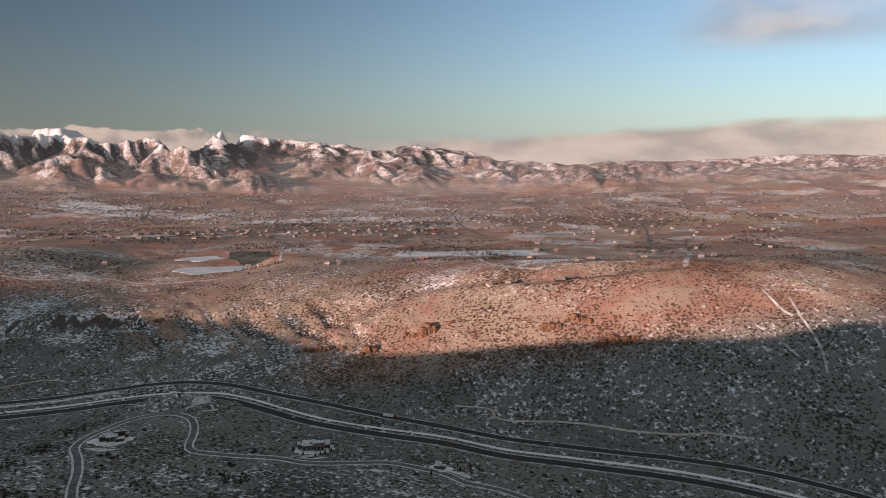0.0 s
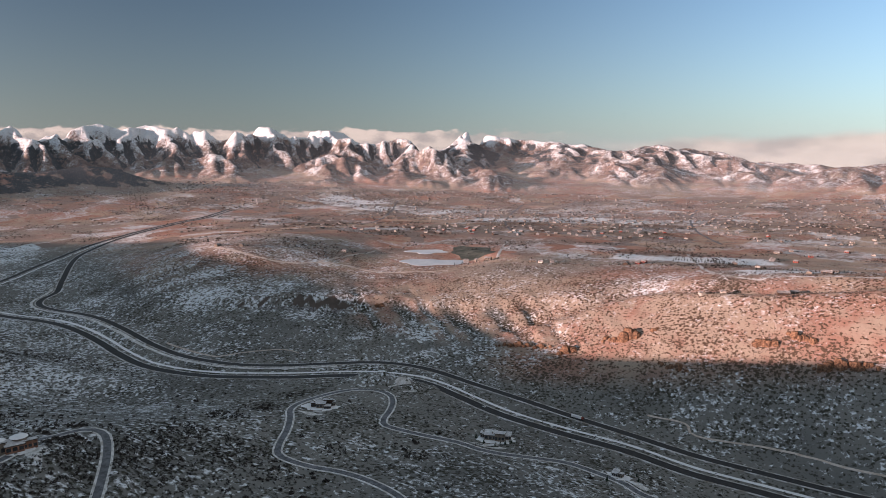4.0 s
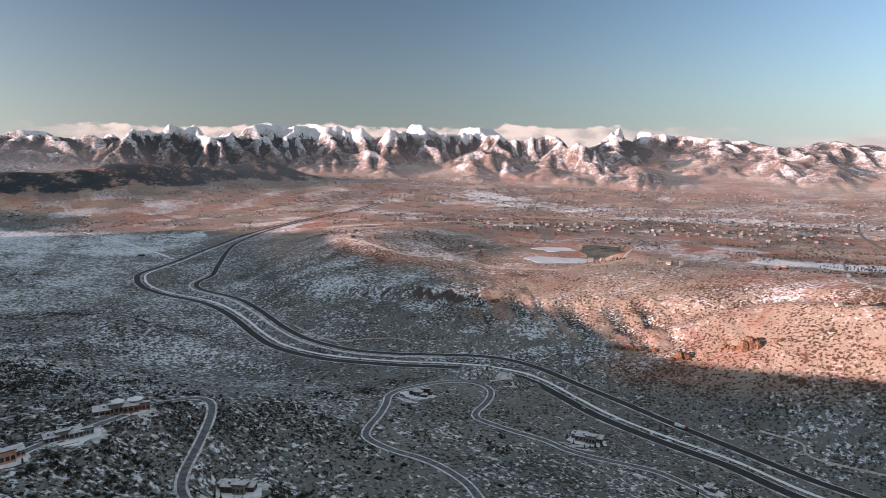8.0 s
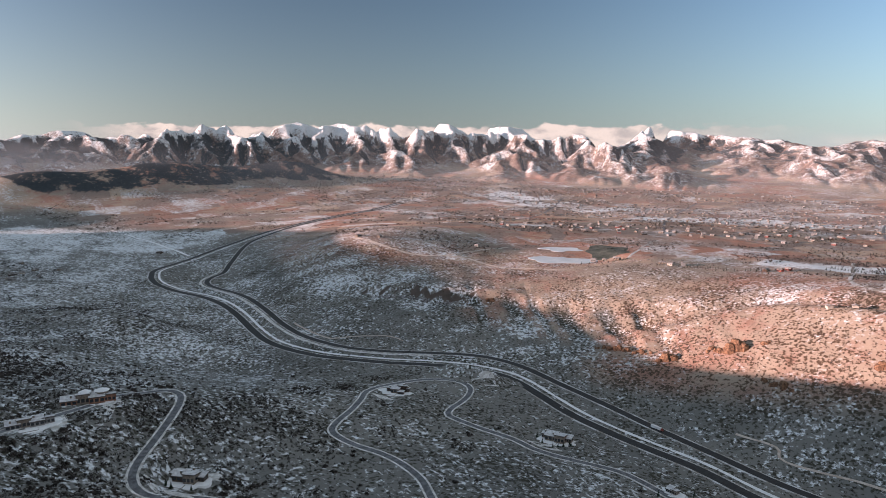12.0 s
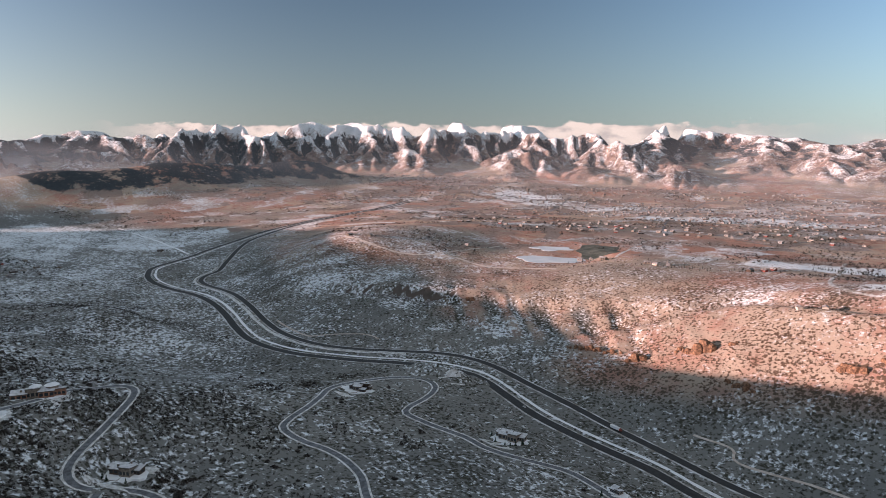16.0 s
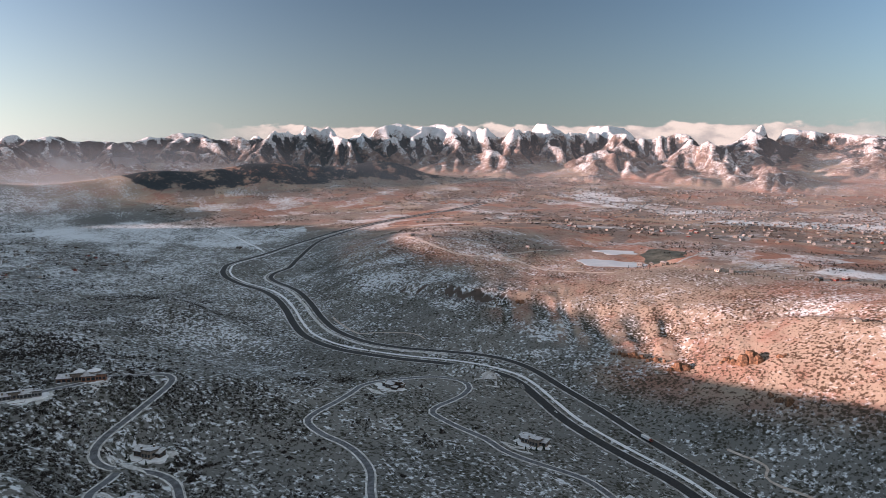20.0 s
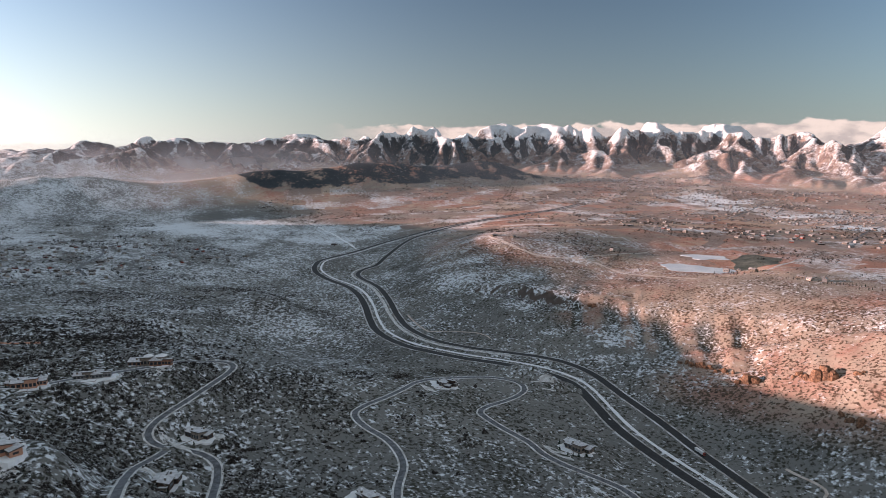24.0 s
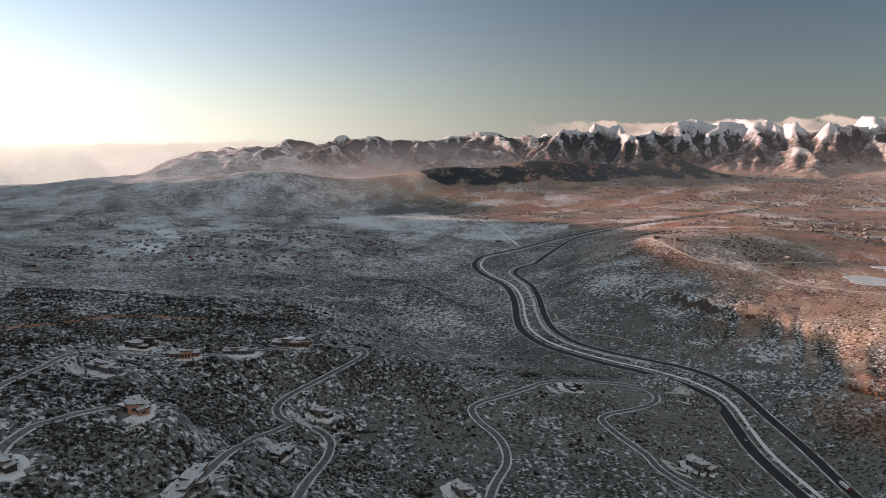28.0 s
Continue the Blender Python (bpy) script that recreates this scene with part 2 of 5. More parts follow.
ROOF = plain("dark_shingle", (0.045, 0.038, 0.034), (0.10, 0.085, 0.075), 0.8, 0.85)
ROCK = plain("rust_brown_rock", (0.065, 0.038, 0.028), (0.27, 0.155, 0.095), 0.45, 0.9, 0.2, 0.8)
BRUSH = plain("bare_oak_brush", (0.026, 0.024, 0.024), (0.085, 0.076, 0.070), 0.3, 0.95, 0.05)
BARE_TREES = plain("bare_winter_trees", (0.020, 0.021, 0.021), (0.065, 0.060, 0.055), 0.3, 0.95, 0.05)
NEEDLES = plain("fir_needles", (0.012, 0.022, 0.016), (0.035, 0.05, 0.035), 0.8, 0.9, 0.1)
BARK = plain("bark", (0.05, 0.035, 0.025), (0.10, 0.075, 0.055), 1.5, 0.95, 0.1)
PAINT_WHITE = plain("white_paint", (0.70, 0.70, 0.70), (0.78, 0.78, 0.78), 1.0, 0.35, 0.5, 0.0)
PAINT_DARK = plain("dark_paint", (0.03, 0.03, 0.035), (0.06, 0.06, 0.065), 1.0, 0.35, 0.5, 0.0)
RUBBER = plain("rubber", (0.015, 0.015, 0.015), (0.03, 0.03, 0.03), 2.0, 0.9, 0.1, 0.0)
FROST_ROOF = plain("frosted_shingle", (0.10, 0.09, 0.085), (0.36, 0.35, 0.35), 0.12, 0.85, 0.2)
METAL = plain("grey_metal", (0.30, 0.30, 0.31), (0.42, 0.42, 0.43), 1.0, 0.5, 0.5, 0.0)


def glass_material():
    n = Nodes("window_glass")
    return n.done(n.mix(n.noise(0.4), (0.02, 0.024, 0.03), (0.05, 0.055, 0.06)), 0.08, 0.0, 0.6)


GLASS = glass_material()
DUSTED_ROCK = plain("snow_dusted_rock", (0.045, 0.04, 0.038), (0.36, 0.355, 0.36), 0.16, 0.9, 0.2, 0.8)
RUST_STONE = plain("red_brown_stone", (0.16, 0.075, 0.05), (0.34, 0.19, 0.13), 0.4, 0.9)
ICE = plain("pond_ice", (0.46, 0.52, 0.57), (0.66, 0.70, 0.73), 0.03, 0.35, 0.4, 0.05)
DARK_GRASS = plain("dark_paddock_grass", (0.045, 0.055, 0.048), (0.12, 0.13, 0.115), 0.05, 0.95, 0.1)
# reddish earth with low-sun glow mixed into its colour
SUNLIT_EARTH = plain("sunlit_earth", (0.36, 0.15, 0.09), (0.52, 0.30, 0.21), 0.12, 0.95, 0.1)
ROOF_SNOW = plain("thin_roof_snow", (0.40, 0.40, 0.42), (0.68, 0.69, 0.71), 0.35, 0.8, 0.2, 0.3)
LANE_VERGE = plain("trodden_snow_verge", (0.36, 0.35, 0.33), (0.74, 0.75, 0.76), 0.18, 0.85, 0.15)


# ---- the land ----
# Spot heights of the landforms, in metres: x, y, z.
NEAR_RIDGE = [(-145, 200, 158), (-195, 303, 90), (-280, 350, 87), (-395, 355, 122), (-385, 425, 103), (-185, 593, 50),
              (-325, 667, 53), (-133, 689, 33), (0, 670, 23), (-280, 750, 43), (-582, 678, 26), (0, 420, 75),
              (200, 480, 42), (300, 250, 150), (100, 0, 205), (400, 0, 220), (-100, -100, 210), (-480, 260, 128), (-700, 330, 110)]
VALLEY = [(-1122, 994, 43), (-1218, 926, 48), (-1457, 1096, 57), (-544, 775, 41), (-400, 830, 42), (-300, 865, 40),
          (-100, 800, 24), (60, 735, 14), (230, 700, 8), (420, 620, 3), (700, 450, 0), (-820, 860, 42), (-1000, 920, 42),
          (-900, 560, 62), (-1300, 600, 62), (-1800, 900, 58)]
MESA = [(-700, 905, 52), (-450, 885, 50), (-250, 925, 48), (-103, 895, 42), (50, 820, 28), (150, 795, 24), (300, 750, 22),
        (-103, 955, 60), (-25, 975, 86), (143, 936, 97), (70, 1040, 131), (170, 1016, 142), (-555, 1000, 90), (-453, 1036, 90),
        (300, 960, 142), (520, 880, 140), (-501, 1318, 103), (-328, 1326, 121), (-39, 1338, 126), (-839, 1162, 138),
        (-640, 1150, 112), (-230, 1090, 92), (320, 1300, 135), (600, 1300, 145)]
PLAIN = [(-1000, 2200, 94), (0, 2200, 104), (1000, 2000, 125), (-2000, 2600, 100), (-2300, 1600, 66), (-3000, 2800, 108),
         (-1500, 3600, 122), (0, 3600, 150), (1600, 3000, 205), (-2500, 600, 66), (-3600, 1400, 100), (-3600, 200, 90),
         (1000, 3900, 235), (2200, 3400, 280), (-1700, -300, 120), (1800, 800, 120)]


def make_surface(spots):
    """A smooth sheet (thin plate) through the spot heights."""
    s = np.array(spots, float)
    k = len(s)

    def kernel(d2):
        return 0.5 * d2 * np.log(d2 + 1e-9)
    p = s[:, :2] / 1000
    d2 = ((p[:, None] - p[None]) ** 2).sum(-1)
    a = np.zeros((k + 3, k + 3))
    a[:k, :k] = kernel(d2) + 2e-4 * np.eye(k)
    a[:k, k], a[:k, k + 1:] = 1, p
    a[k, :k], a[k + 1:, :k] = 1, p.T
    w = np.linalg.solve(a, np.concatenate([s[:, 2], np.zeros(3)]))

    def height(x, y):
        x, y = np.asarray(x, float) / 1000, np.asarray(y, float) / 1000
        z = w[k] + w[k + 1] * x + w[k + 2] * y
        for i in range(k):
            z = z + w[i] * kernel((x - p[i, 0]) ** 2 + (y - p[i, 1]) ** 2)
        return z
    return height


base_height = make_surface(NEAR_RIDGE + VALLEY + MESA + PLAIN)

CENTRE = (190.0, 95.0)
LATTICE = np.random.RandomState(7).rand(256, 256)


def smooth(a, b, x):
    u = np.clip((np.asarray(x, float) - a) / (b - a), 0, 1)
    return u * u * (3 - 2 * u)


def value_noise(x, y):
    xi, yi = np.floor(x).astype(int), np.floor(y).astype(int)
    u, v = x - xi, y - yi
    u, v = u * u * (3 - 2 * u), v * v * (3 - 2 * v)

    def at(i, j):
        return LATTICE[i & 255, j & 255]
    return (at(xi, yi) * (1 - u) + at(xi + 1, yi) * u) * (1 - v) + (at(xi, yi + 1) * (1 - u) + at(xi + 1, yi + 1) * u) * v


def fbm(x, y, octaves=4, gain=0.5):
    total, amp, norm = 0.0, 1.0, 0.0
    for k in range(octaves):
        total = total + amp * value_noise(x * 2 ** k + 17.3 * k, y * 2 ** k + 9.1 * k)
        norm, amp = norm + amp, amp * gain
    return total / norm


def ridged(x, y, octaves=4, gain=0.5):
    total, amp, norm = 0.0, 1.0, 0.0
    for k in range(octaves):
        total = total + amp * (1 - np.abs(2 * value_noise(x * 2 ** k + 31.7 * k, y * 2 ** k + 3.3 * k) - 1))
        norm, amp = norm + amp, amp * gain
    return total / norm


CHUTES = [(-462, 12), (-385, 21), (-338, 9), (-290, 20), (-215, 18), (-160, 10)]          # x at the mesa's edge, half width


def chute_share(x, y):
    """How deep in one of the brushy chutes below the mesa's edge a place is, 0 to 1."""
    a = x + 0.85 * (y - 1040) + 22 * (fbm(x / 45 + 5, y / 45, 4) - 0.5)
    best = np.zeros(np.shape(x))
    for cx, half in CHUTES:
        best = np.maximum(best, np.exp(-((a - cx) / half) ** 4))
    return best * smooth(925, 975, y) * smooth(1085, 1050, y - 0.15 * (x + 300))


# Crest of the mountain range and of the upland: degrees to the left of +y, height.
CREST_TURN = [-60, -45, -32, -24, -17, -11, -6, -3, 0, 4, 8, 12.5, 16, 19.8, 23, 28, 33, 38, 43, 50, 56, 60, 63, 67, 71, 75, 78, 82, 92]
CREST_HIGH = [330, 330, 318, 312, 270, 262, 240, 250, 285, 335, 325, 360, 400, 452, 425, 440, 445, 465, 455, 470, 445, 425, 400, 362, 350, 396, 325, 260, 230]
# Single hills: x, y, height, radius along, radius across, turn in degrees.
HILLS = [(-2500, 2480, 84, 250, 130, 48), (-2720, 2050, 78, 330, 150, 56), (-2900, 1540, 72, 420, 170, 65), (-2950, 260, 55, 330, 420, 0),
         (-3050, 720, 50, 260, 330, 0), (-3900, 700, 60, 500, 300, 20), (-3500, -100, 80, 420, 500, 0), (-3900, 260, 70, 250, 220, 0)]


BROW_X = [-260, -203, -143, -107, -78, -47, -13, 23, 60, 93, 134, 250, 420]
BROW_Y = [955, 985, 1017, 1028, 1051, 1067, 1074, 1067, 1049, 1038, 1024, 1015, 1010]


EDGE_X = [-900, -700, -640, -575, -515, -452, -408, -300, -200, -60]
EDGE_Y = [1005, 980, 980, 993, 1000, 1022, 1042, 1070, 1090, 1100]


def hill_share(x, y):
    """How far up one of the single hills a place is, 0 to 1."""
    best = np.zeros_like(x)
    for hx, hy, _, along, across, a in HILLS:
        ca, sa = math.cos(radians(a)), math.sin(radians(a))
        u, v = ((x - hx) * ca + (y - hy) * sa) / along, (-(x - hx) * sa + (y - hy) * ca) / across
        best = np.maximum(best, np.exp(-(u * u + v * v)))
    return best


def polar(x, y):
    dx, dy = x - CENTRE[0], y - CENTRE[1]
    return np.hypot(dx, dy), np.degrees(np.arctan2(-dx, dy))


# The range and the upland are carved by running water: a grid of turn (columns) and distance (rows).
RANGE_A0, RANGE_STEP_A, RANGE_COLS = -42.0, 0.24, 560
RANGE_R0, RANGE_STEP_R, RANGE_ROWS = 2900.0, 16.0, 129


def carve_range():
    a = RANGE_A0 + RANGE_STEP_A * np.arange(RANGE_COLS)
    r = RANGE_R0 + RANGE_STEP_R * np.arange(RANGE_ROWS)
    aa, rr = np.meshgrid(a, r)
    wide = RANGE_STEP_A * math.pi / 180 * 4300
    px, py = rr * np.sin(np.radians(aa)), rr * np.cos(np.radians(aa))
    front = np.interp(aa, [-42, -10, 0, 14, 30, 41, 60, 92], [3020, 3060, 3250, 3420, 3520, 3900, 3880, 3900]) + 420 * (fbm(aa / 6.5 + 3, aa * 0 + 5, 3) - 0.5)
    rise = np.clip((rr - front) / (4640 - front), 0, 1) * smooth(4960, 4700, rr)
    # blocks that rise unevenly, in bands that run slantwise to the crest
    blocks = fbm((0.8 * px + 0.6 * py) / 520 + 4, (0.8 * py - 0.6 * px) / 250 + 11, 4)
    uplift = (0.10 + 0.9 * rise ** 1.3) * (0.12 + 1.7 * smooth(0.28, 0.72, blocks)) * (rr > front)
    h = 70 * fbm(px / 330 + 2, py / 330 + 7, 5, 0.6) * smooth(0, 0.25, rise) + 50 * rise
    h[(rr <= front) | (rr > 4940)] = 0
    m, k = h.shape
    n = m * k
    fixed = ((rr <= front) | (rr > 4940)).ravel()
    steps = [(-1, 0, RANGE_STEP_R), (1, 0, RANGE_STEP_R), (0, -1, wide), (0, 1, wide)]
    steps += [(i, j, math.hypot(RANGE_STEP_R, wide)) for i in (-1, 1) for j in (-1, 1)]
    index = np.arange(n).reshape(m, k)
    h, up = h.ravel(), uplift.ravel() * 6.0
    for turn in range(50):
        g = h.reshape(m, k)
        best, goal, reach = np.zeros((m, k)), index.copy(), np.full((m, k), RANGE_STEP_R)
        for i, j, d in steps:
            src = (slice(max(0, -i), m - max(0, i)), slice(max(0, -j), k - max(0, j)))
            dst = (slice(max(0, i), m - max(0, -i)), slice(max(0, j), k - max(0, -j)))
            s = (g[src] - g[dst]) / d
            better = s > best[src]
            best[src] = np.where(better, s, best[src])
            goal[src] = np.where(better, index[dst], goal[src])
            reach[src] = np.where(better, d, reach[src])
        order = np.argsort(h)
        live = order[~fixed[order]]
        to = goal.ravel().tolist()
        area = [1.0] * n
        for q in live[::-1].tolist():
            if to[q] != q:
                area[to[q]] += area[q]
        power = 0.42 * (np.array(area) ** 0.5) / reach.ravel() * 16
        lifted = np.where(fixed, h, h + up).tolist()
        new_h, pw = h.tolist(), power.tolist()
        for q in live.tolist():
            w = to[q]
            new_h[q] = lifted[q] if w == q else (lifted[q] + pw[q] * new_h[w]) / (1 + pw[q]) if lifted[q] > new_h[w] else lifted[q]
        g = np.array(new_h).reshape(m, k)
        g[1:-1, 1:-1] += 0.05 * (g[:-2, 1:-1] + g[2:, 1:-1] + g[1:-1, :-2] + g[1:-1, 2:] - 4 * g[1:-1, 1:-1])
        h = np.where(fixed, 0, g.ravel())
    return h.reshape(m, k)


RANGE = carve_range()


def make_range_scale():
    """How much the carved heights are stretched at each turn, so that the skyline follows the crest."""
    top = np.maximum(RANGE.max(axis=0), 5.0)
    top = np.convolve(np.pad(top, 5, mode="edge"), np.hanning(13)[1:-1] / np.hanning(13).sum(), "valid")
    wide = np.hanning(41) / np.hanning(41).sum()
    even = np.convolve(np.pad(top, 20, mode="edge"), wide, "valid")
    a = RANGE_A0 + RANGE_STEP_A * np.arange(RANGE_COLS)
    return (np.interp(a, CREST_TURN, CREST_HIGH) - range_floor(a)) * 1.04 / (even ** 0.4 * top ** 0.6)


def range_floor(turn):
    """Level under the crest on which the carved heights stand."""
    crest = np.interp(turn, CREST_TURN, CREST_HIGH)
    return np.interp(turn, [-14, 6], [0, 1]) * np.minimum(285, crest - 115) + np.interp(turn, [-14, 6], [1, 0]) * (crest - 110)


RANGE_SCALE = make_range_scale()


def carved_height(x, y, r, turn):
    i = np.clip((r + 26 * (fbm(x / 60, y / 60, 3) - 0.5) - RANGE_R0) / RANGE_STEP_R, 0, RANGE_ROWS - 1.001)
    j = np.clip((turn + 0.36 * (fbm(x / 60 + 9, y / 60 + 4, 3) - 0.5) - RANGE_A0) / RANGE_STEP_A, 0, RANGE_COLS - 1.001)
    i0, j0 = i.astype(int), j.astype(int)
    u, v = i - i0, j - j0
    h = (RANGE[i0, j0] * (1 - u) + RANGE[i0 + 1, j0] * u) * (1 - v) + (RANGE[i0, j0 + 1] * (1 - u) + RANGE[i0 + 1, j0 + 1] * u) * v
    return h * (RANGE_SCALE[j0] * (1 - v) + RANGE_SCALE[j0 + 1] * v)


def land_height(x, y):
    x, y = np.asarray(x, float), np.asarray(y, float)
    r, turn = polar(x, y)
    near = smooth(3300, 2600, r)
    z = base_height(np.clip(x, -3700, 2300), np.clip(y, -500, 3900))
    z = np.clip(z, 0, 320)
    z = np.where(r > 2200, z + (np.minimum(z, 150) - z) * smooth(2200, 3000, r) * (turn > 0), z)
    # rolls and gullies
    z = z + near * 7 * (fbm(x / 130, y / 130, 4) - 0.5) + 1.6 * near * (fbm(x / 24, y / 24, 3) - 0.5)
    slope_zone = smooth(850, 900, y) * smooth(1230, 1060, y) * smooth(-1150, -850, x) * smooth(1100, 700, x)
    slope_zone = slope_zone * (0.55 + 0.45 * smooth(-520, -420, x) * smooth(-60, -150, x))
    warp = 26 * (fbm(x / 90 + 5, y / 90, 3) - 0.5)
    z = z + slope_zone * 9 * (ridged((x + 0.7 * y + warp) / 74, (y - 0.7 * x) / 300 + 4, 3) - 0.62)
    z = z - 3 * chute_share(x, y)
    z = z + (1 - near) * (14 + 26 * smooth(5, -8, turn)) * (fbm(x / 210, y / 210, 4) - 0.5) * smooth(5200, 4200, r)
    z = z + smooth(5, -6, turn) * smooth(2300, 3000, r) * smooth(5000, 4300, r) * 34 * (ridged(x / 330 + 7, y / 330, 4) - 0.6)
    # the low ridges in the valley, brushy on this side
    z = z + 17 * np.exp(-(((x + 790) * 0.99 + (y - 668) * 0.12) / 270) ** 4 - ((-(x + 790) * 0.12 + (y - 668) * 0.99) / 48) ** 2) * (0.8 + 0.4 * fbm(x / 70, y / 70, 3))
    z = z + 11 * np.exp(-(((x + 860) * 0.55 - (y - 620) * 0.83) / 260) ** 2 - (((x + 860) * 0.83 + (y - 620) * 0.55) / 70) ** 2)
    # the mesa's edge: a step of rock, highest round the cliffs, notched by the gullies
    edge = y - np.interp(x, EDGE_X, EDGE_Y) - 30 * (fbm(x / 55 + 7, y / 200, 4, 0.6) - 0.5)
    step = np.interp(x, [-900, -660, -600, -450, -410, -150, -60], [0, 8, 23, 23, 11, 8, 0]) * (0.6 + 0.8 * fbm(x / 40 + 2, y / 300, 2))
    z = z + step * (smooth(-13, 4, edge) - smooth(-75, 60, edge))
    # the crest of the spur, with a hollow behind it
    line = np.interp(x, BROW_X, BROW_Y)
    back = y - line
    z = z + smooth(-260, -190, x) * smooth(420, 250, x) * (3.0 * np.exp(-(back / 18) ** 2) - 10 * np.exp(-((back - 38) / 24) ** 2))
    # the plain climbs to the foot of the mountains ahead and of the upland beside them
    foot = np.interp(r, [2700, 3100, 3500, 3900, 4250, 4620], [108, 120, 142, 172, 215, 285])
    z = z + (foot - z) * smooth(2700, 3300, r) * smooth(-9, 4, turn) * smooth(96, 80, turn)
    upland = smooth(4, -10, turn)
    lift = np.clip((r - 2500) / 2100, 0, 1) ** 1.2 * upland * smooth(-75, -60, turn)
    z = z + (range_floor(turn) - z) * lift * (r > 2000)
    inside = smooth(-42, -38, turn) * smooth(91.5, 86, turn)
    h = carved_height(x, y, r, turn)
    z = z + inside * smooth(2900, 3000, r) * (h + smooth(10, 80, h) * (16 * (fbm(x / 75, y / 75, 4) - 0.5) + 9 * (ridged(x / 40, y / 40, 3) - 0.6)))
    # the peaks of the range reach nearly one level
    brow = np.interp(turn, CREST_TURN, CREST_HIGH) - 12
    z = np.where((r > 3000) & (z > brow), brow + 0.42 * (z - brow), z)
    for hx, hy, high, along, across, a in HILLS:
        ca, sa = math.cos(radians(a)), math.sin(radians(a))
        u, v = ((x - hx) * ca + (y - hy) * sa) / along, (-(x - hx) * sa + (y - hy) * ca) / across
        z = z + high * np.exp(-(u * u + v * v)) * (0.75 + 0.5 * fbm(x / 160, y / 160, 3))
    # the rise in the south-west that keeps the low sun off the valley
    sx, sy = -math.sin(radians(SUN_TURN)), math.cos(radians(SUN_TURN))
    s, side = x * sx + (y - 950) * sy, x * sy - (y - 950) * sx
    line = np.clip(1650 + 1.6 * side, 1500, 4300)
    rim = (np.interp(side, RIM_SIDE, RIM_LEVEL) + math.tan(radians(SUN_UP)) * line) * (0.996 + 0.008 * fbm(side / 60, s / 900, 3))
    z = z + np.maximum(rim - z, 0) * np.exp(-((s - line) / 150) ** 2)
    return z


# Crest of that rise, along it, and the level down to which its shade reaches in the valley.
RIM_SIDE = [-3000, -420, -365, -344, -287, -200, -113, -27, 40, 80, 172, 240, 300, 340, 384, 470, 558, 700, 800, 900, 1080, 1300, 1600, 1680, 3000]
RIM_LEVEL = [240, 168, 143, 135, 126, 111, 90, 68, 52, 46, 48, 51, 54, 56, 58, 64, 69, 71, 70, 66, 54, 16, -45, -500, -500]
# ---- roads ----
def curve_points(pts, step=7.0):
    """Catmull-Rom through the points, at about even steps."""
    p = np.array(pts, float)
    q = np.vstack([2 * p[0] - p[1], p, 2 * p[-1] - p[-2]])
    out = []
    for i in range(1, len(q) - 2):
        k = max(2, int(np.linalg.norm(q[i + 1] - q[i]) / step))
        for j in range(k):
            t = j / k
            out.append(0.5 * ((2 * q[i]) + (q[i + 1] - q[i - 1]) * t + (2 * q[i - 1] - 5 * q[i] + 4 * q[i + 1] - q[i + 2]) * t * t
                              + (3 * q[i] - q[i - 1] - 3 * q[i + 1] + q[i + 2]) * t ** 3))
    out.append(q[-2])
    return np.array(out)


def graded(pts, window=9):
    """The road's line with its own evened height."""
    c = curve_points(pts)
    z = land_height(c[:, 0], c[:, 1])
    pad = np.concatenate([np.full(window, z[0]), z, np.full(window, z[-1])])
    k = np.ones(2 * window + 1) / (2 * window + 1)
    return np.column_stack([c, np.convolve(pad, k, "valid")])


HIGHWAY_FAR = [(-1640, 2330), (-1575, 2095), (-1550, 1911), (-1500, 1702), (-1455, 1557), (-1400, 1420), (-1320, 1275), (-1193, 1119), (-1134, 1048), (-1120, 1000), (-1085, 968), (-1009, 942), (-894, 912),
               (-797, 877), (-710, 840), (-621, 808), (-535, 795), (-477, 807), (-420, 834), (-369, 860), (-326, 873), (-275, 872),
               (-200, 850), (-130, 830), (-62, 805), (0, 785), (65, 765), (129, 752), (193, 735), (247, 722), (303, 704), (348, 683),
               (385, 660), (430, 625), (520, 540), (640, 420)]
HIGHWAY_NEAR = [(-1662, 2330), (-1598, 2095), (-1574, 1911), (-1525, 1700), (-1485, 1557), (-1440, 1420), (-1375, 1265), (-1325, 1110), (-1290, 985), (-1238, 935), (-1186, 908), (-1126, 897), (-997, 888), (-897, 864), (-812, 832),
                (-735, 797), (-655, 767), (-556, 750), (-494, 756), (-431, 776), (-380, 803), (-330, 824), (-271, 829), (-210, 805),
                (-166, 785), (-120, 770), (-58, 755), (0, 743), (62, 722), (122, 712), (180, 699), (240, 683), (310, 655), (380, 610), (470, 530), (600, 400)]
LANE_SOUTH = [(60, 250), (10, 275), (-61, 297), (-95, 307), (-150, 325), (-200, 345), (-224, 352), (-243, 347), (-254, 333), (-262, 317), (-273, 311), (-288, 315),
              (-306, 331), (-330, 362), (-354, 392), (-380, 419), (-397, 430), (-410, 425), (-411, 398), (-403, 371), (-390, 342),
              (-383, 307), (-375, 266), (-362, 235), (-351, 165), (-340, 140), (-303, 127), (-264, 122), (-223, 115), (-150, 105)]
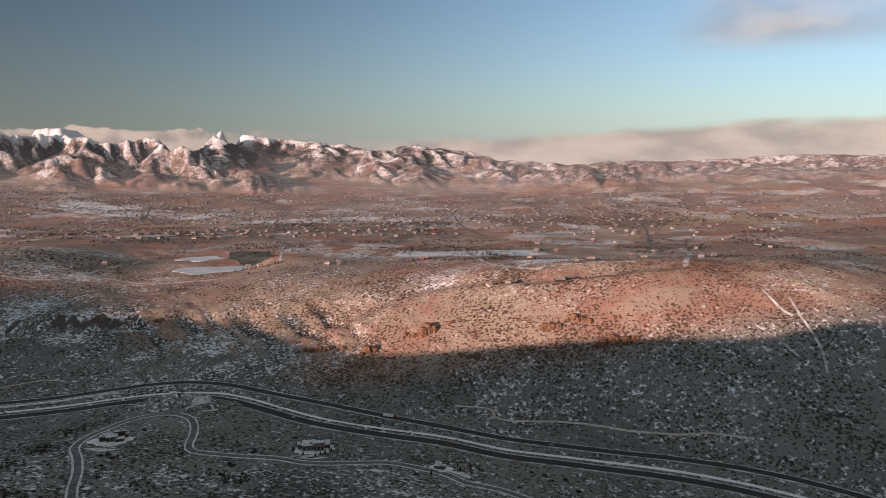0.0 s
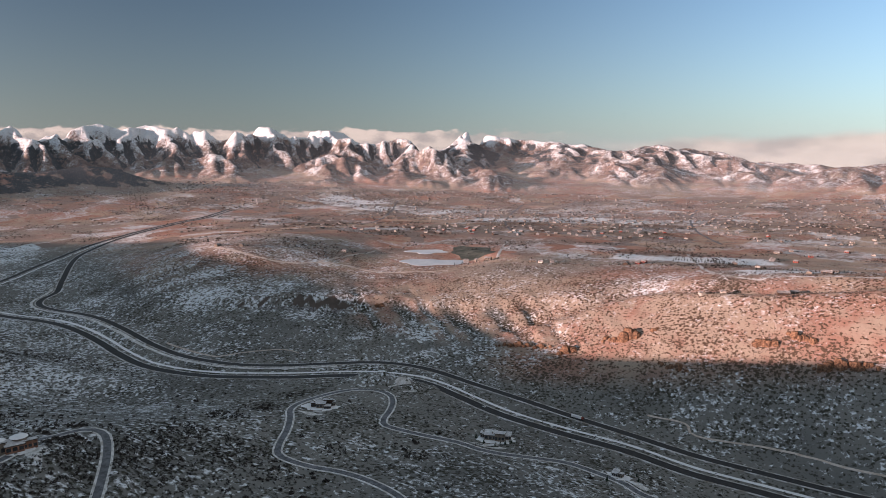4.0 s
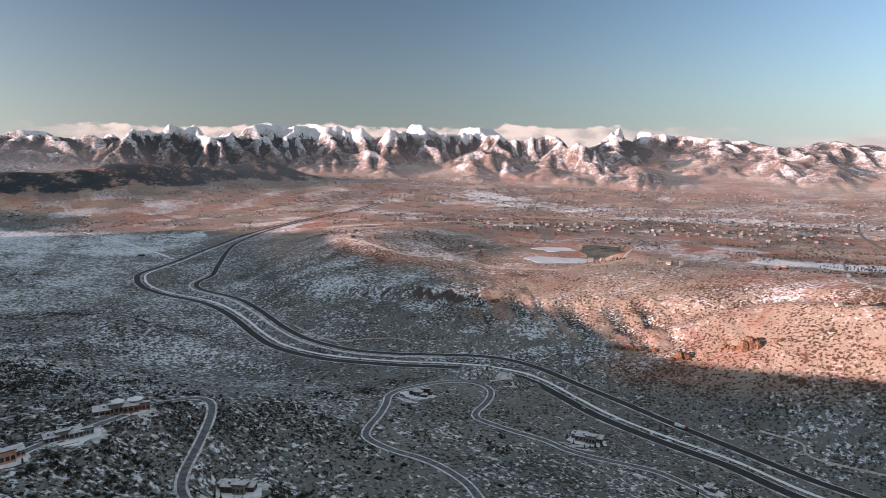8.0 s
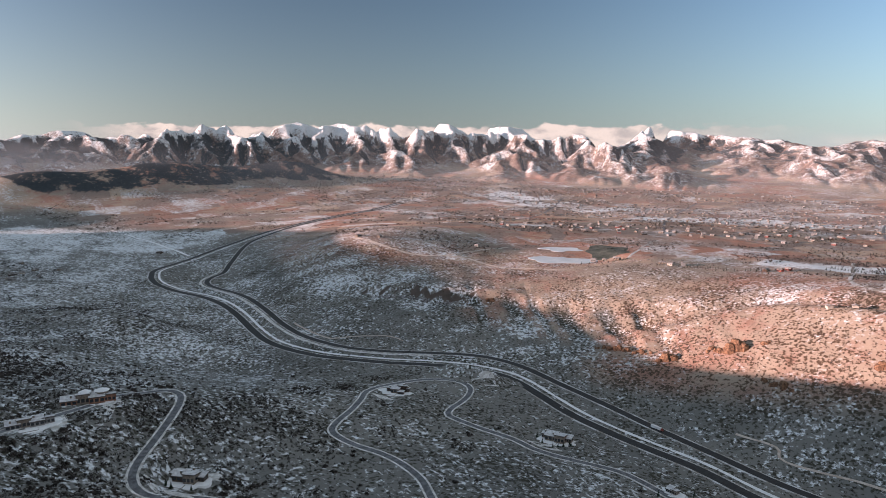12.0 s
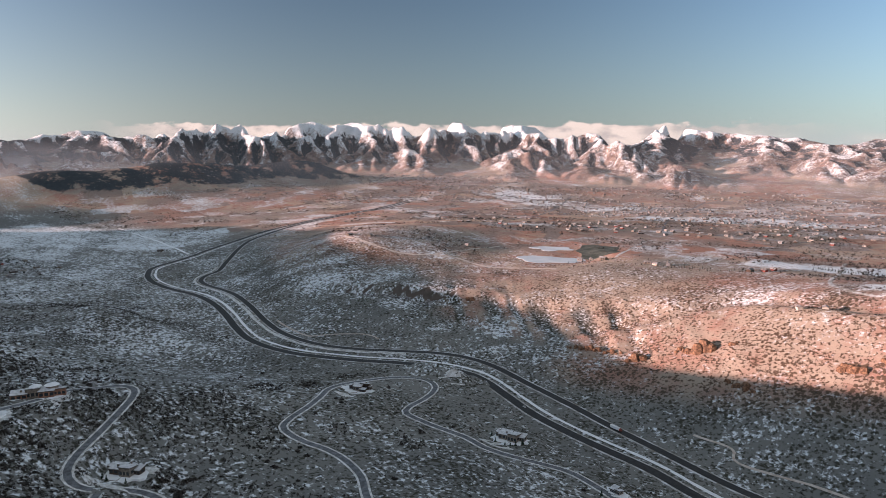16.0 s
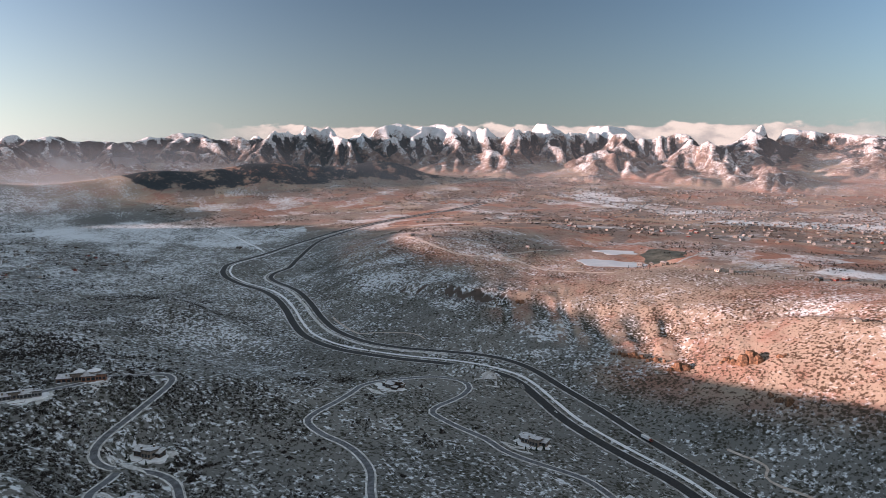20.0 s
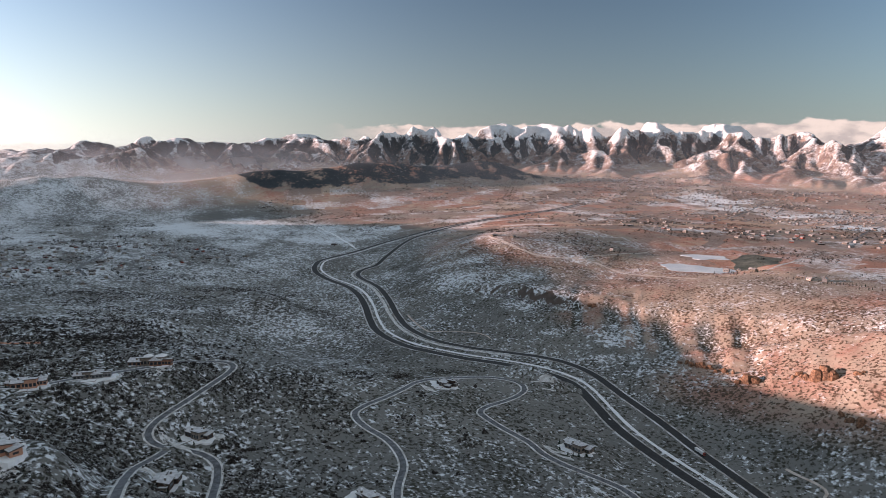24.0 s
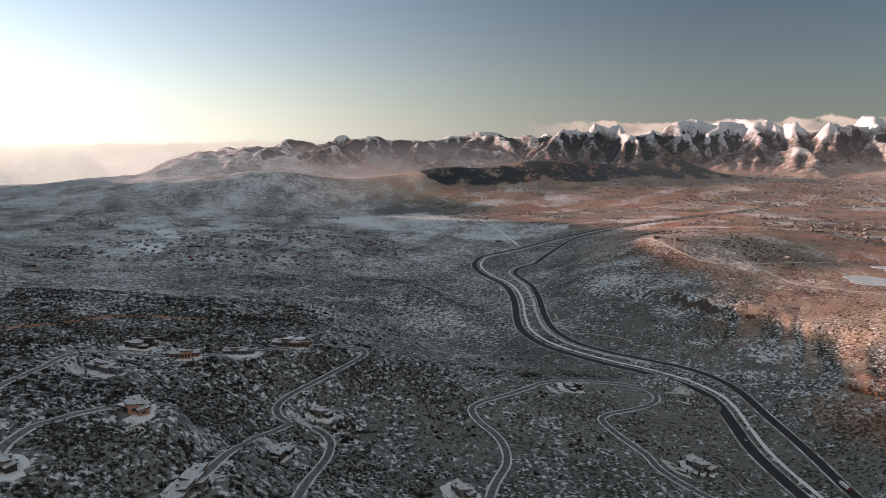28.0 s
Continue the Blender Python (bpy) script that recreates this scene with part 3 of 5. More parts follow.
LANE_MIDDLE = [(-40, 420), (-107, 459), (-134, 477), (-165, 502), (-195, 514), (-222, 517), (-249, 513), (-270, 513), (-287, 520), (-298, 540), (-312, 575),
               (-330, 610), (-348, 640), (-354, 672), (-350, 708), (-338, 744), (-318, 763), (-299, 766), (-281, 756), (-267, 731), (-256, 696),
               (-250, 668), (-240, 652), (-209, 648), (-184, 650), (-160, 652), (-143, 649), (-126, 649), (-100, 655), (-72, 667), (-45, 671), (0, 657),
               (23, 640), (55, 629), (90, 605), (140, 560)]
LANE_CREST = [(0, 132), (-51, 133), (-72, 137), (-89, 142), (-102, 151), (-118, 164), (-132, 180)]
DRIVE_LOWER = [(-250, 318), (-216, 288), (-180, 274), (-141, 263), (-83, 247), (-52, 236), (-31, 226)]
HIGHWAYS = [graded(HIGHWAY_FAR), graded(HIGHWAY_NEAR)]
LANES = [graded(p, 4) for p in (LANE_SOUTH, LANE_MIDDLE, LANE_CREST, DRIVE_LOWER)]


def press(x, y, z, line, flat, reach):
    """Lowers or lifts the land to meet a road: level to flat metres from its middle, easing out to reach."""
    box = (x > line[:, 0].min() - reach) & (x < line[:, 0].max() + reach) & (y > line[:, 1].min() - reach) & (y < line[:, 1].max() + reach)
    idx = np.nonzero(box)[0]
    best, height = np.full(len(idx), 1e9), np.zeros(len(idx))
    px, py = x[idx], y[idx]
    for a, b in zip(line[:-1], line[1:]):
        m = (np.abs(px - (a[0] + b[0]) / 2) < reach + 12) & (np.abs(py - (a[1] + b[1]) / 2) < reach + 12)
        if not m.any():
            continue
        d = b[:2] - a[:2]
        t = np.clip(((px[m] - a[0]) * d[0] + (py[m] - a[1]) * d[1]) / (d @ d), 0, 1)
        dist = np.hypot(px[m] - a[0] - t * d[0], py[m] - a[1] - t * d[1])
        old = best[m]
        hit = dist < old
        best[m] = np.where(hit, dist, old)
        hm = height[m]
        height[m] = np.where(hit, a[2] + t * (b[2] - a[2]), hm)
    k = smooth(reach, flat, best)
    z[idx] = z[idx] * (1 - k) + (height - 0.35) * k
    return idx, best


PADS = []          # level ground under the houses: x, y, z, radius


def finished_height(x, y):
    x, y = np.atleast_1d(np.asarray(x, float)), np.atleast_1d(np.asarray(y, float))
    z = land_height(x, y)
    for px, py, pz, pr in PADS:
        d = np.hypot(x - px, y - py)
        k = smooth(pr * 2.2, pr, d)
        z = z * (1 - k) + pz * k
    for line in LANES:
        press(x, y, z, line, 5, 24)
    for line in HIGHWAYS:
        press(x, y, z, line, 10, 36)
    # the knoll that hides the nearer carriageway where the lane turns
    u, v = ((x + 306) * 0.97 + (y - 794) * 0.24) / 46, (-(x + 306) * 0.24 + (y - 794) * 0.97) / 13
    return z + 17 * np.exp(-np.abs(u) ** 3 - v * v)


def ribbon(name, line, low, high, lift, material, label, category="road"):
    """A strip of the road between two offsets from its middle."""
    d = np.gradient(line[:, :2], axis=0)
    nrm = np.column_stack([-d[:, 1], d[:, 0]]) / np.hypot(d[:, 0], d[:, 1])[:, None]
    k = len(line)
    verts = []
    for off, drop in ((low, 0.4), (low, 0), (high, 0), (high, 0.4)):
        p = line[:, :2] + nrm * off
        verts += [(px, py, pz + lift - drop) for (px, py), pz in zip(p, line[:, 2])]
    faces = [(r * k + i, r * k + i + 1, (r + 1) * k + i + 1, (r + 1) * k + i) for r in range(3) for i in range(k - 1)]
    me = bpy.data.meshes.new(name)
    me.from_pydata(verts, [], faces)
    me.materials.append(material)
    me.update()
    return tagged(new(name, me), label, category, kind="structure")


def track(name, pts, half, material, label, category="track", lift=0.12):
    """A narrow strip laid on the ground."""
    c = curve_points(pts, 5.0)
    d = np.gradient(c, axis=0)
    nrm = np.column_stack([-d[:, 1], d[:, 0]]) / np.hypot(d[:, 0], d[:, 1])[:, None]
    wob = half * (0.8 + 0.5 * fbm(c[:, 0] / 9, c[:, 1] / 9, 2))
    k, verts = len(c), []
    for off in (-1.0, 0.0, 1.0):
        p = c + nrm * (wob * off)[:, None]
        z = finished_height(p[:, 0], p[:, 1])
        verts += [(a, b, q + lift + (0.25 if off == 0 else 0.0)) for (a, b), q in zip(p, z)]
    faces = [(r * k + i, r * k + i + 1, (r + 1) * k + i + 1, (r + 1) * k + i) for r in range(2) for i in range(k - 1)]
    me = bpy.data.meshes.new(name)
    me.from_pydata(verts, [], faces)
    me.materials.append(material)
    return tagged(new(name, me), label, category, kind="structure")



# ---- where the houses stand ----
# x, y, turn in degrees, seed, walls, label
HOUSE_SITES = [
    (-325, 664, 20, 3, "wood", "low modern dark wooden house with snowy flat roofs"),
    (-132, 690, 8, 5, "stone", "large stone house with broad snowy roofs on a terrace"),
    (-2, 667, -15, 8, "grey", "small grey house with a snowy roof beside the lane"),
    (-276, 351, 25, 11, "wood", "dark timber house with stepped snowy roofs inside the lane's bend"),
    (-186, 301, -35, 14, "wood", "dark wooden house of many snowy shed roofs beside the drive"),
    (-30, 228, -25, 17, "stone", "long stone house with a wide snowy roof and a paved court"),
    (-137, 196, 15, 21, "adobe", "ochre stucco house with flat snowy roofs on the crest"),
    (-24, 136, 30, 24, "wood", "dark wooden house beside the crest lane"),
    (-398, 346, 60, 27, "rust", "long red-brown stone villa with round snowy turrets along the ridge"),
    (-374, 287, 70, 31, "grey", "wide grey house with stepped snowy gables on the ridge"),
    (-358, 229, 75, 34, "adobe", "reddish stucco house with snowy roofs on the ridge"),
    (-385, 187, 65, 37, "wood", "dark wooden house with flat snowy roofs beside the ridge lane"),
    (-280, 166, 40, 41, "grey", "grey house with a long snowy roof below the ridge lane"),
    (-116, 436, 10, 44, "stone", "stone house with a snowy roof low on the slope"),
]
for px, py, pr in ((-445, 1338, 66), (-500, 1452, 46)):
    PADS.append((px, py, float(land_height([px], [py])[0]), pr))
for hx, hy, *_ in HOUSE_SITES:
    PADS.append((hx, hy, float(land_height([hx], [hy])[0]), 22.0 if hx != -2 else 13.0))


# ---- the ground sheet ----
def build_ground():
    cols = np.concatenate([np.arange(-56, 120, 0.165), np.arange(120, 304, 3.0)])
    ratio, rings = 1.0125, [0.02]
    r = 24.0
    while r < 3650:
        rings.append(r)
        r *= ratio
    rings += list(np.arange(r, 4960, 13.0))
    rr, aa = np.meshgrid(np.array(rings), np.radians(cols), indexing="ij")
    x, y = (CENTRE[0] - rr * np.sin(aa)).ravel(), (CENTRE[1] + rr * np.cos(aa)).ravel()
    z = finished_height(x, y)
    m, k = len(rings), len(cols)
    i, j = np.meshgrid(np.arange(m - 1), np.arange(k), indexing="ij")
    a, b = (i * k + j).ravel(), (i * k + (j + 1) % k).ravel()
    quads = np.stack([a, b, b + k, a + k], 1).astype(np.int32)
    me = bpy.data.meshes.new("ground")
    me.vertices.add(m * k)
    me.vertices.foreach_set("co", np.stack([x, y, z], 1).astype(np.float32).ravel())
    me.loops.add(quads.size)
    me.loops.foreach_set("vertex_index", quads.ravel())
    me.polygons.add(len(quads))
    me.polygons.foreach_set("loop_start", np.arange(0, quads.size, 4, dtype=np.int32))
    me.polygons.foreach_set("use_smooth", np.ones(len(quads), bool))
    me.update(calc_edges=True)
    me.materials.append(GROUND)
    # what grows and lies where
    zz = z.reshape(m, k)
    rad, turn = polar(x, y)
    gr = np.gradient(zz, axis=0) / np.gradient(rr, axis=0)
    ga = np.gradient(zz, axis=1) / np.maximum(np.gradient(aa, axis=1) * rr, 1e-3)
    steep = np.hypot(gr, ga).ravel()
    rise = carved_height(x, y, rad, turn)
    alpine = smooth(4, 26, rise) * smooth(2900, 3100, rad) * smooth(92, 86, turn)
    upland = alpine * smooth(3, -9, turn)
    plain_zone = smooth(1250, 1400, y) + smooth(-1150, -1350, x)
    plain_zone = np.clip(plain_zone, 0, 1) * (1 - alpine)
    streak = fbm(x / 170 + 0.35 * y / 170, y / 90, 5, 0.65)
    patch = fbm(x / 120, y / 120, 4)
    snow = 0.21 + 0.45 * (patch - 0.5)
    mesa = smooth(860, 930, y) * smooth(1300, 1150, y) * smooth(-1150, -900, x)
    snow = snow + (1.15 * (fbm((x + 0.8 * y) / 90, (y - 0.8 * x) / 36, 5, 0.6) - 0.5) + 0.06) * mesa + 0.10 * smooth(-420, -620, x) * smooth(850, 700, y)
    snow = snow + (0.14 - 0.16 * smooth(900, 700, y)) * smooth(-700, -1100, x) * smooth(1300, 1000, y)
    snow = snow + plain_zone * (0.95 * (streak - 0.5) - 0.12)
    # ridge lines and hollows, from how the ground bends across the view
    bend = np.zeros_like(zz)
    bend[:, 4:-4] = 2 * zz[:, 4:-4] - zz[:, :-8] - zz[:, 8:]
    ridge = smooth(-3, 10, bend.ravel())
    high = smooth(280, 430, z)
    gully = fbm(x / 150 + 3, y / 150, 5, 0.6)
    snow = snow * (1 - alpine) + alpine * (0.21 + 0.08 * smooth(250, 330, z) + 0.80 * smooth(335, 435, z + 190 * (fbm(x / 70, y / 70 + 30, 5, 0.6) - 0.5)) * (1 - upland) + 1.2 * (gully - 0.5) + 0.18 * ridge * smooth(230, 330, z))
    for fx, fy, fa, fb, turn_f, amount in FIELDS:
        ca, sa = math.cos(radians(turn_f)), math.sin(radians(turn_f))
        u, v = ((x - fx) * ca + (y - fy) * sa) / fa, (-(x - fx) * sa + (y - fy) * ca) / fb
        edge = np.where(amount > 1, np.hypot(u, v), np.maximum(np.abs(u), np.abs(v))) + 0.4 * (fbm(x / 60, y / 60, 3) - 0.5)
        snow = snow + amount * smooth(1.15, 0.85, edge)
    brush = 0.52 + 0.5 * (fbm(x / 90 + 40, y / 90, 4) - 0.5)
    # dense brush on the front hills, also darkening them as if shaded
    brush = np.maximum(brush, 0.8 * hill_share(x, y) * smooth(1300, 1500, y))
    brush = brush * (1 - 0.6 * plain_zone) * smooth(3400, 2000, rad)
    for fx, fy, fa, fb, turn_f, amount in FIELDS:
        ca, sa = math.cos(radians(turn_f)), math.sin(radians(turn_f))
        u, v = ((x - fx) * ca + (y - fy) * sa) / fa, (-(x - fx) * sa + (y - fy) * ca) / fb
        brush = brush * (1 - smooth(1.05, 0.95, np.maximum(np.abs(u), np.abs(v))) * (amount > 0))
    hillside = smooth(480, 420, y) * smooth(-760, -700, x)
    brush = brush * (1 - 0.2 * hillside)
    snow = snow + 0.08 * hillside
    snow = snow + 0.10 * smooth(-560, -700, x) * smooth(1000, 850, y)
    shoulder = smooth(-950, -750, x) * smooth(-400, -470, x) * smooth(930, 980, y) * smooth(1110, 1060, y)
    snow = snow + 0.2 * shoulder
    rock = smooth(0.62, 1.0, steep) * 0.75 * mesa
    # red soil plus sunlit warmth, kept above the level of the valley's shade
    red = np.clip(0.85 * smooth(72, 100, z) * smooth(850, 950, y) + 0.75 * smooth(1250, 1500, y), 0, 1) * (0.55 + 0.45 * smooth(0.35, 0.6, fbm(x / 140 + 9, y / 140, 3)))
    # bare red ribs between brushy, snowier chutes
    ribs = smooth(-480, -420, x) * smooth(-90, -150, x) * smooth(940, 1000, y) * smooth(1230, 1130, y)
    chute = chute_share(x, y)
    red = red * (1 - 0.75 * shoulder)
    red = red * (1 - ribs) + 0.80 * ribs
    red = red * (1 - chute)
    snow = snow + 0.30 * chute - 0.16 * ribs - 0.10 * smooth(-700, -560, x) * smooth(1000, 1060, y) * smooth(1330, 1270, y)
    brush = brush + 0.22 * chute - 0.10 * ribs * (1 - chute)
    # the sunlit spur, warmed in its ground colour
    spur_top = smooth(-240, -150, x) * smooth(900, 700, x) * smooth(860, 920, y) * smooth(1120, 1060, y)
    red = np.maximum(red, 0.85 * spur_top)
    snow = snow - 0.30 * spur_top
    red = red * (1 - alpine) + 0.5 * alpine
    farm = plain_zone * smooth(3500, 3100, rad) * smooth(1330, 1450, y + 0.0 * x)
    # front hills: dark wood cover, deepened in place of missing shade
    hill = hill_share(x, y) * smooth(1300, 1500, y)
    # extra snow in the left valley brightens it in place of sun glare
    snow = snow - 0.8 * hill + 0.20 * smooth(-1000, -1400, x) * smooth(1000, 850, y)
    # dark cover thickened on slopes turned from the sun, painting their shade
    shaded_side = smooth(-0.05, 0.45, (0.45 * gr - 0.9 * ga).ravel() * -1)
    wood = alpine * (1 - 0.6 * upland) * (0.32 + 0.24 * smooth(205, 300, z) + 0.40 * shaded_side + 0.10 * smooth(36, 56, turn) - 0.22 * ridge - 0.6 * smooth(345, 415, z)) + 0.62 * smooth(0.05, 0.30, hill)
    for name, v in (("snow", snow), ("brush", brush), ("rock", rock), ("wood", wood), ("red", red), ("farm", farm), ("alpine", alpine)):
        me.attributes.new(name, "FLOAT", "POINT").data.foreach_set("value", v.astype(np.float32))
    return tagged(new("ground", me), "snow-dusted sagebrush hills, plain and far snowy mountains", "ground", kind="structure")


# Streets and field roads of the plain, nearly straight: x, y, x, y.
STREETS = [(-1500, 2300, 300, 2140), (-1250, 1980, 500, 1930), (-1700, 2700, 200, 2560), (-900, 1900, -1150, 2800), (-420, 1900, -620, 2900), (120, 1850, 60, 2750),
           (-700, 2950, 900, 2900), (-200, 2350, 1000, 2330), (500, 1700, 650, 2800), (-1800, 560, -1250, 420), (-1700, 300, -1150, 180), (-1600, 800, -1450, 60), (-2400, 2080, -1700, 2420)]
# Open snowy fields: x, y, half sizes, turn in degrees, how much more snow.
FIELDS = [(-1900, 1120, 430, 200, 25, 0.42), (-250, 2350, 420, 90, 5, 0.5),
          (-1200, 2650, 420, 110, -20, 0.6), (60, 1480, 160, 60, 10, 0.8), (250, 1180, 120, 40, 5, 0.6)]
ground = build_ground()
for line, name in zip(HIGHWAYS, ("far", "near")):
    wide = 5.2 if name == "far" else 6.0
    ribbon("road", line, -wide, wide, 0.05, ASPHALT, "bare dark asphalt carriageway of a divided highway")
    for s in (-1, 1):
        lo, hi = sorted((s * (wide + 0.02), s * (wide + 2.4)))
        ribbon("road_shoulder", line, lo, hi, -0.02, VERGE, "snow-covered gravel shoulder along the highway", "shoulder")
for line in LANES:
    ribbon("road", line, -2.9, 2.9, 0.05, FROST_ROAD, "narrow frosted residential lane with a thin snow cover")
    for s in (-1, 1):
        lo, hi = sorted((s * 2.92, s * 4.8))
        ribbon("road_shoulder", line, lo, hi, 0.0, LANE_VERGE, "snowy verge beside the lane", "shoulder")
near = HIGHWAYS[1]
north = np.column_stack([-np.gradient(near[:, 1]), np.gradient(near[:, 0])])
north /= np.linalg.norm(north, axis=1, keepdims=True)
berm = (near[:, :2] + north * 16)[60:-30:4]
track("snow_berm", [tuple(p) for p in berm], 2.2, SNOW, "long bank of ploughed snow in the median", "snow bank", 0.5)
far = HIGHWAYS[0]
south = np.column_stack([np.gradient(far[:, 1]), -np.gradient(far[:, 0])])
south /= np.linalg.norm(south, axis=1, keepdims=True)
strip = far[(far[:, 0] > -1150) & (far[:, 0] < -380)]
south = south[(far[:, 0] > -1150) & (far[:, 0] < -380)]
track("snow_berm", [tuple(p) for p in (strip[:, :2] + south * 13)[::4]], 2.6, LANE_VERGE, "bank of ploughed snow beside the carriageway", "snow bank", 0.5)
for x0, y0, x1, y1 in STREETS:
    bow = 40 * math.sin(x0 + y1)
    track("street", [(x0, y0), ((2 * x0 + x1) / 3 + bow, (2 * y0 + y1) / 3), ((x0 + 2 * x1) / 3 + bow, (y0 + 2 * y1) / 3 - bow), (x1, y1)], 3.2, FROST_ROAD, "straight frosted street across the plain", "road", 0.25)
track("dirt_track", [(-843, 1164), (-770, 1157), (-700, 1157), (-658, 1176), (-634, 1205), (-582, 1223), (-505, 1206), (-466, 1215), (-380, 1250)], 3.4, DIRT, "pale dirt track over the mesa")
track("dirt_track", [(-634, 1205), (-625, 1265), (-616, 1323), (-601, 1396)], 2.8, DIRT, "pale dirt track over the mesa")
track("dirt_track", [(-700, 856), (-680, 848), (-599, 822), (-564, 823), (-493, 858), (-467, 856)], 1.4, DIRT, "pale footpath along the foot of the slope")
# the sun misses this track; its glow is put into the earth's colour
track("dirt_track", [(-423, 60), (-456, 82), (-479, 105), (-514, 132), (-544, 172), (-549, 263)], 4.5, SUNLIT_EARTH, "bare earth track below the ridge, low-sun red in its colour")
track("dirt_track", [(-400, 30), (-468, 52), (-511, 101), (-570, 135), (-637, 172), (-655, 186)], 2.0, VERGE, "snowy track through the scrub")
track("dirt_track", [(15, 829), (57, 821), (69, 803), (137, 797), (180, 785), (212, 772), (261, 760), (303, 756), (341, 740)], 1.4, DIRT, "pale footpath along the foot of the slope")
track("snow_chute", [(457, 920), (454, 885), (455, 862), (455, 828), (448, 798)], 1.5, VERGE, "streak of snow in a narrow gully", "snow")
track("snow_chute", [(431, 942), (435, 912), (440, 893), (446, 884)], 1.8, VERGE, "streak of snow in a narrow gully", "snow")
track("snow_chute", [(397, 881), (409, 863), (419, 845), (427, 826)], 1.3, VERGE, "streak of snow in a narrow gully", "snow")
track("farm_road", [(-2025, 1290), (-1650, 1198), (-1350, 1112)], 3.0, SNOW, "straight snowy farm road beside the field", "road")
track("farm_road", [(-314, 1361), (-346, 1515), (-370, 1656)], 3.0, VERGE, "snowy lane across the mesa", "road")
track("farm_road", [(361, 1043), (420, 1200), (500, 1420), (529, 1567)], 4.0, VERGE, "snowy lane across the mesa", "road")
track("farm_road", [(45, 1588), (62, 1400), (82, 1188), (138, 1102), (174, 1104), (300, 1090)], 3.0, VERGE, "snowy lane across the mesa", "road")


# ---- helpers for things ----
def part(name, bm, material, parent, label=""):
    """Links a bmesh as one mesh object under a thing or a part."""
    me = bpy.data.meshes.new(name)
    bm.to_mesh(me)
    bm.free()
    me.materials.append(material)
    ob = new(name, me)
    ob.parent = parent
    return tagged(ob, label)


def add_box(bm, x0, y0, z0, x1, y1, z1, taper=0.0):
    c = [(x0, y0, z0), (x1, y0, z0), (x1, y1, z0), (x0, y1, z0),
         (x0 + taper, y0 + taper, z1), (x1 - taper, y0 + taper, z1), (x1 - taper, y1 - taper, z1), (x0 + taper, y1 - taper, z1)]
    v = [bm.verts.new(p) for p in c]
    for f in ((3, 2, 1, 0), (4, 5, 6, 7), (0, 1, 5, 4), (1, 2, 6, 5), (2, 3, 7, 6), (3, 0, 4, 7)):
        bm.faces.new([v[i] for i in f])
    return v


def box(*a, **k):
    bm = bmesh.new()
    add_box(bm, *a, **k)
    return bm


def ground_at(x, y):
    return float(finished_height([x], [y])[0])


# ---- rock outcrops ----
def rock_column(rnd, w, d, h):
    """A weathered upright block: a tapered, twisted, chipped prism."""
    bm = bmesh.new()
    sides, levels = 7, 5
    rings = []
    lean = (rnd.uniform(-0.12, 0.12) * h, rnd.uniform(-0.02, 0.14) * h)
    prof = [rnd.uniform(0.75, 1.15) for _ in range(sides)]
    for k in range(levels):
        t = k / (levels - 1)
        s = (1.12 - 0.42 * t ** 1.5) * rnd.uniform(0.92, 1.08)
        ring = []
        for i in range(sides):
            a = 2 * math.pi * (i + 0.25 * rnd.random()) / sides
            q = prof[i] * s * rnd.uniform(0.9, 1.1)
            ring.append(bm.verts.new((q * w / 2 * math.cos(a) + lean[0] * t, q * d / 2 * math.sin(a) + lean[1] * t, -2.5 + (h + 2.5) * t * rnd.uniform(0.95, 1.03))))
        rings.append(ring)
    for a, b in zip(rings[:-1], rings[1:]):
        for i in range(sides):
            j = (i + 1) % sides
            bm.faces.new((a[i], a[j], b[j], b[i]))
    top = bm.verts.new((lean[0], lean[1], h * rnd.uniform(1.0, 1.1)))
    for i in range(sides):
        bm.faces.new((rings[-1][i], rings[-1][(i + 1) % sides], top))
    return bm


def outcrop(x0, y0, x1, y1, count, low, high, seed, label, stone=ROCK):
    rnd = random.Random(seed)
    root = new("rock_outcrop")
    cx, cy = (x0 + x1) / 2, (y0 + y1) / 2
    cz = ground_at(cx, cy)
    root.location = (cx, cy, cz)
    for k in range(count):
        t = (k + rnd.uniform(0.1, 0.9)) / count
        px, py = x0 + (x1 - x0) * t + rnd.uniform(-2, 2), y0 + (y1 - y0) * t + rnd.uniform(-3.5, 3.5)
        h = rnd.uniform(low, high) * (0.6 + 0.4 * math.sin(math.pi * t))
        ob = part("rock", rock_column(rnd, rnd.uniform(0.7, 1.3) * h + 2.5, rnd.uniform(0.6, 1.0) * h + 2, h * rnd.uniform(0.55, 1.0)), stone, root)
        ob.location = (px - cx, py - cy, ground_at(px, py) - cz - 0.3)
    return tagged(root, label, "rock", "outcrops on the mesa slope")


outcrop(-42, 966, -8, 974, 12, 8, 15, 1, "rust-brown rock towers standing on the snowy slope")
outcrop(-60, 972, -46, 974, 4, 3, 6, 2, "low broken rust-brown rocks on the slope")
outcrop(4, 978, 18, 980, 4, 3, 6, 12, "low broken rust-brown rocks on the slope")
outcrop(-112, 948, -92, 958, 9, 6, 13, 3, "red-brown rock pillars at the end of the spur")
outcrop(-205, 962, -125, 962, 18, 3, 7, 4, "broken band of rust-brown rock along the slope")
outcrop(132, 935, 158, 937, 8, 6, 11, 5, "rust-brown rock towers high on the slope")
outcrop(170, 950, 200, 930, 9, 4, 9, 6, "reddish rock ribs in a steep gully")
outcrop(190, 900, 260, 892, 14, 5, 11, 7, "dark brown crags on the shaded slope")
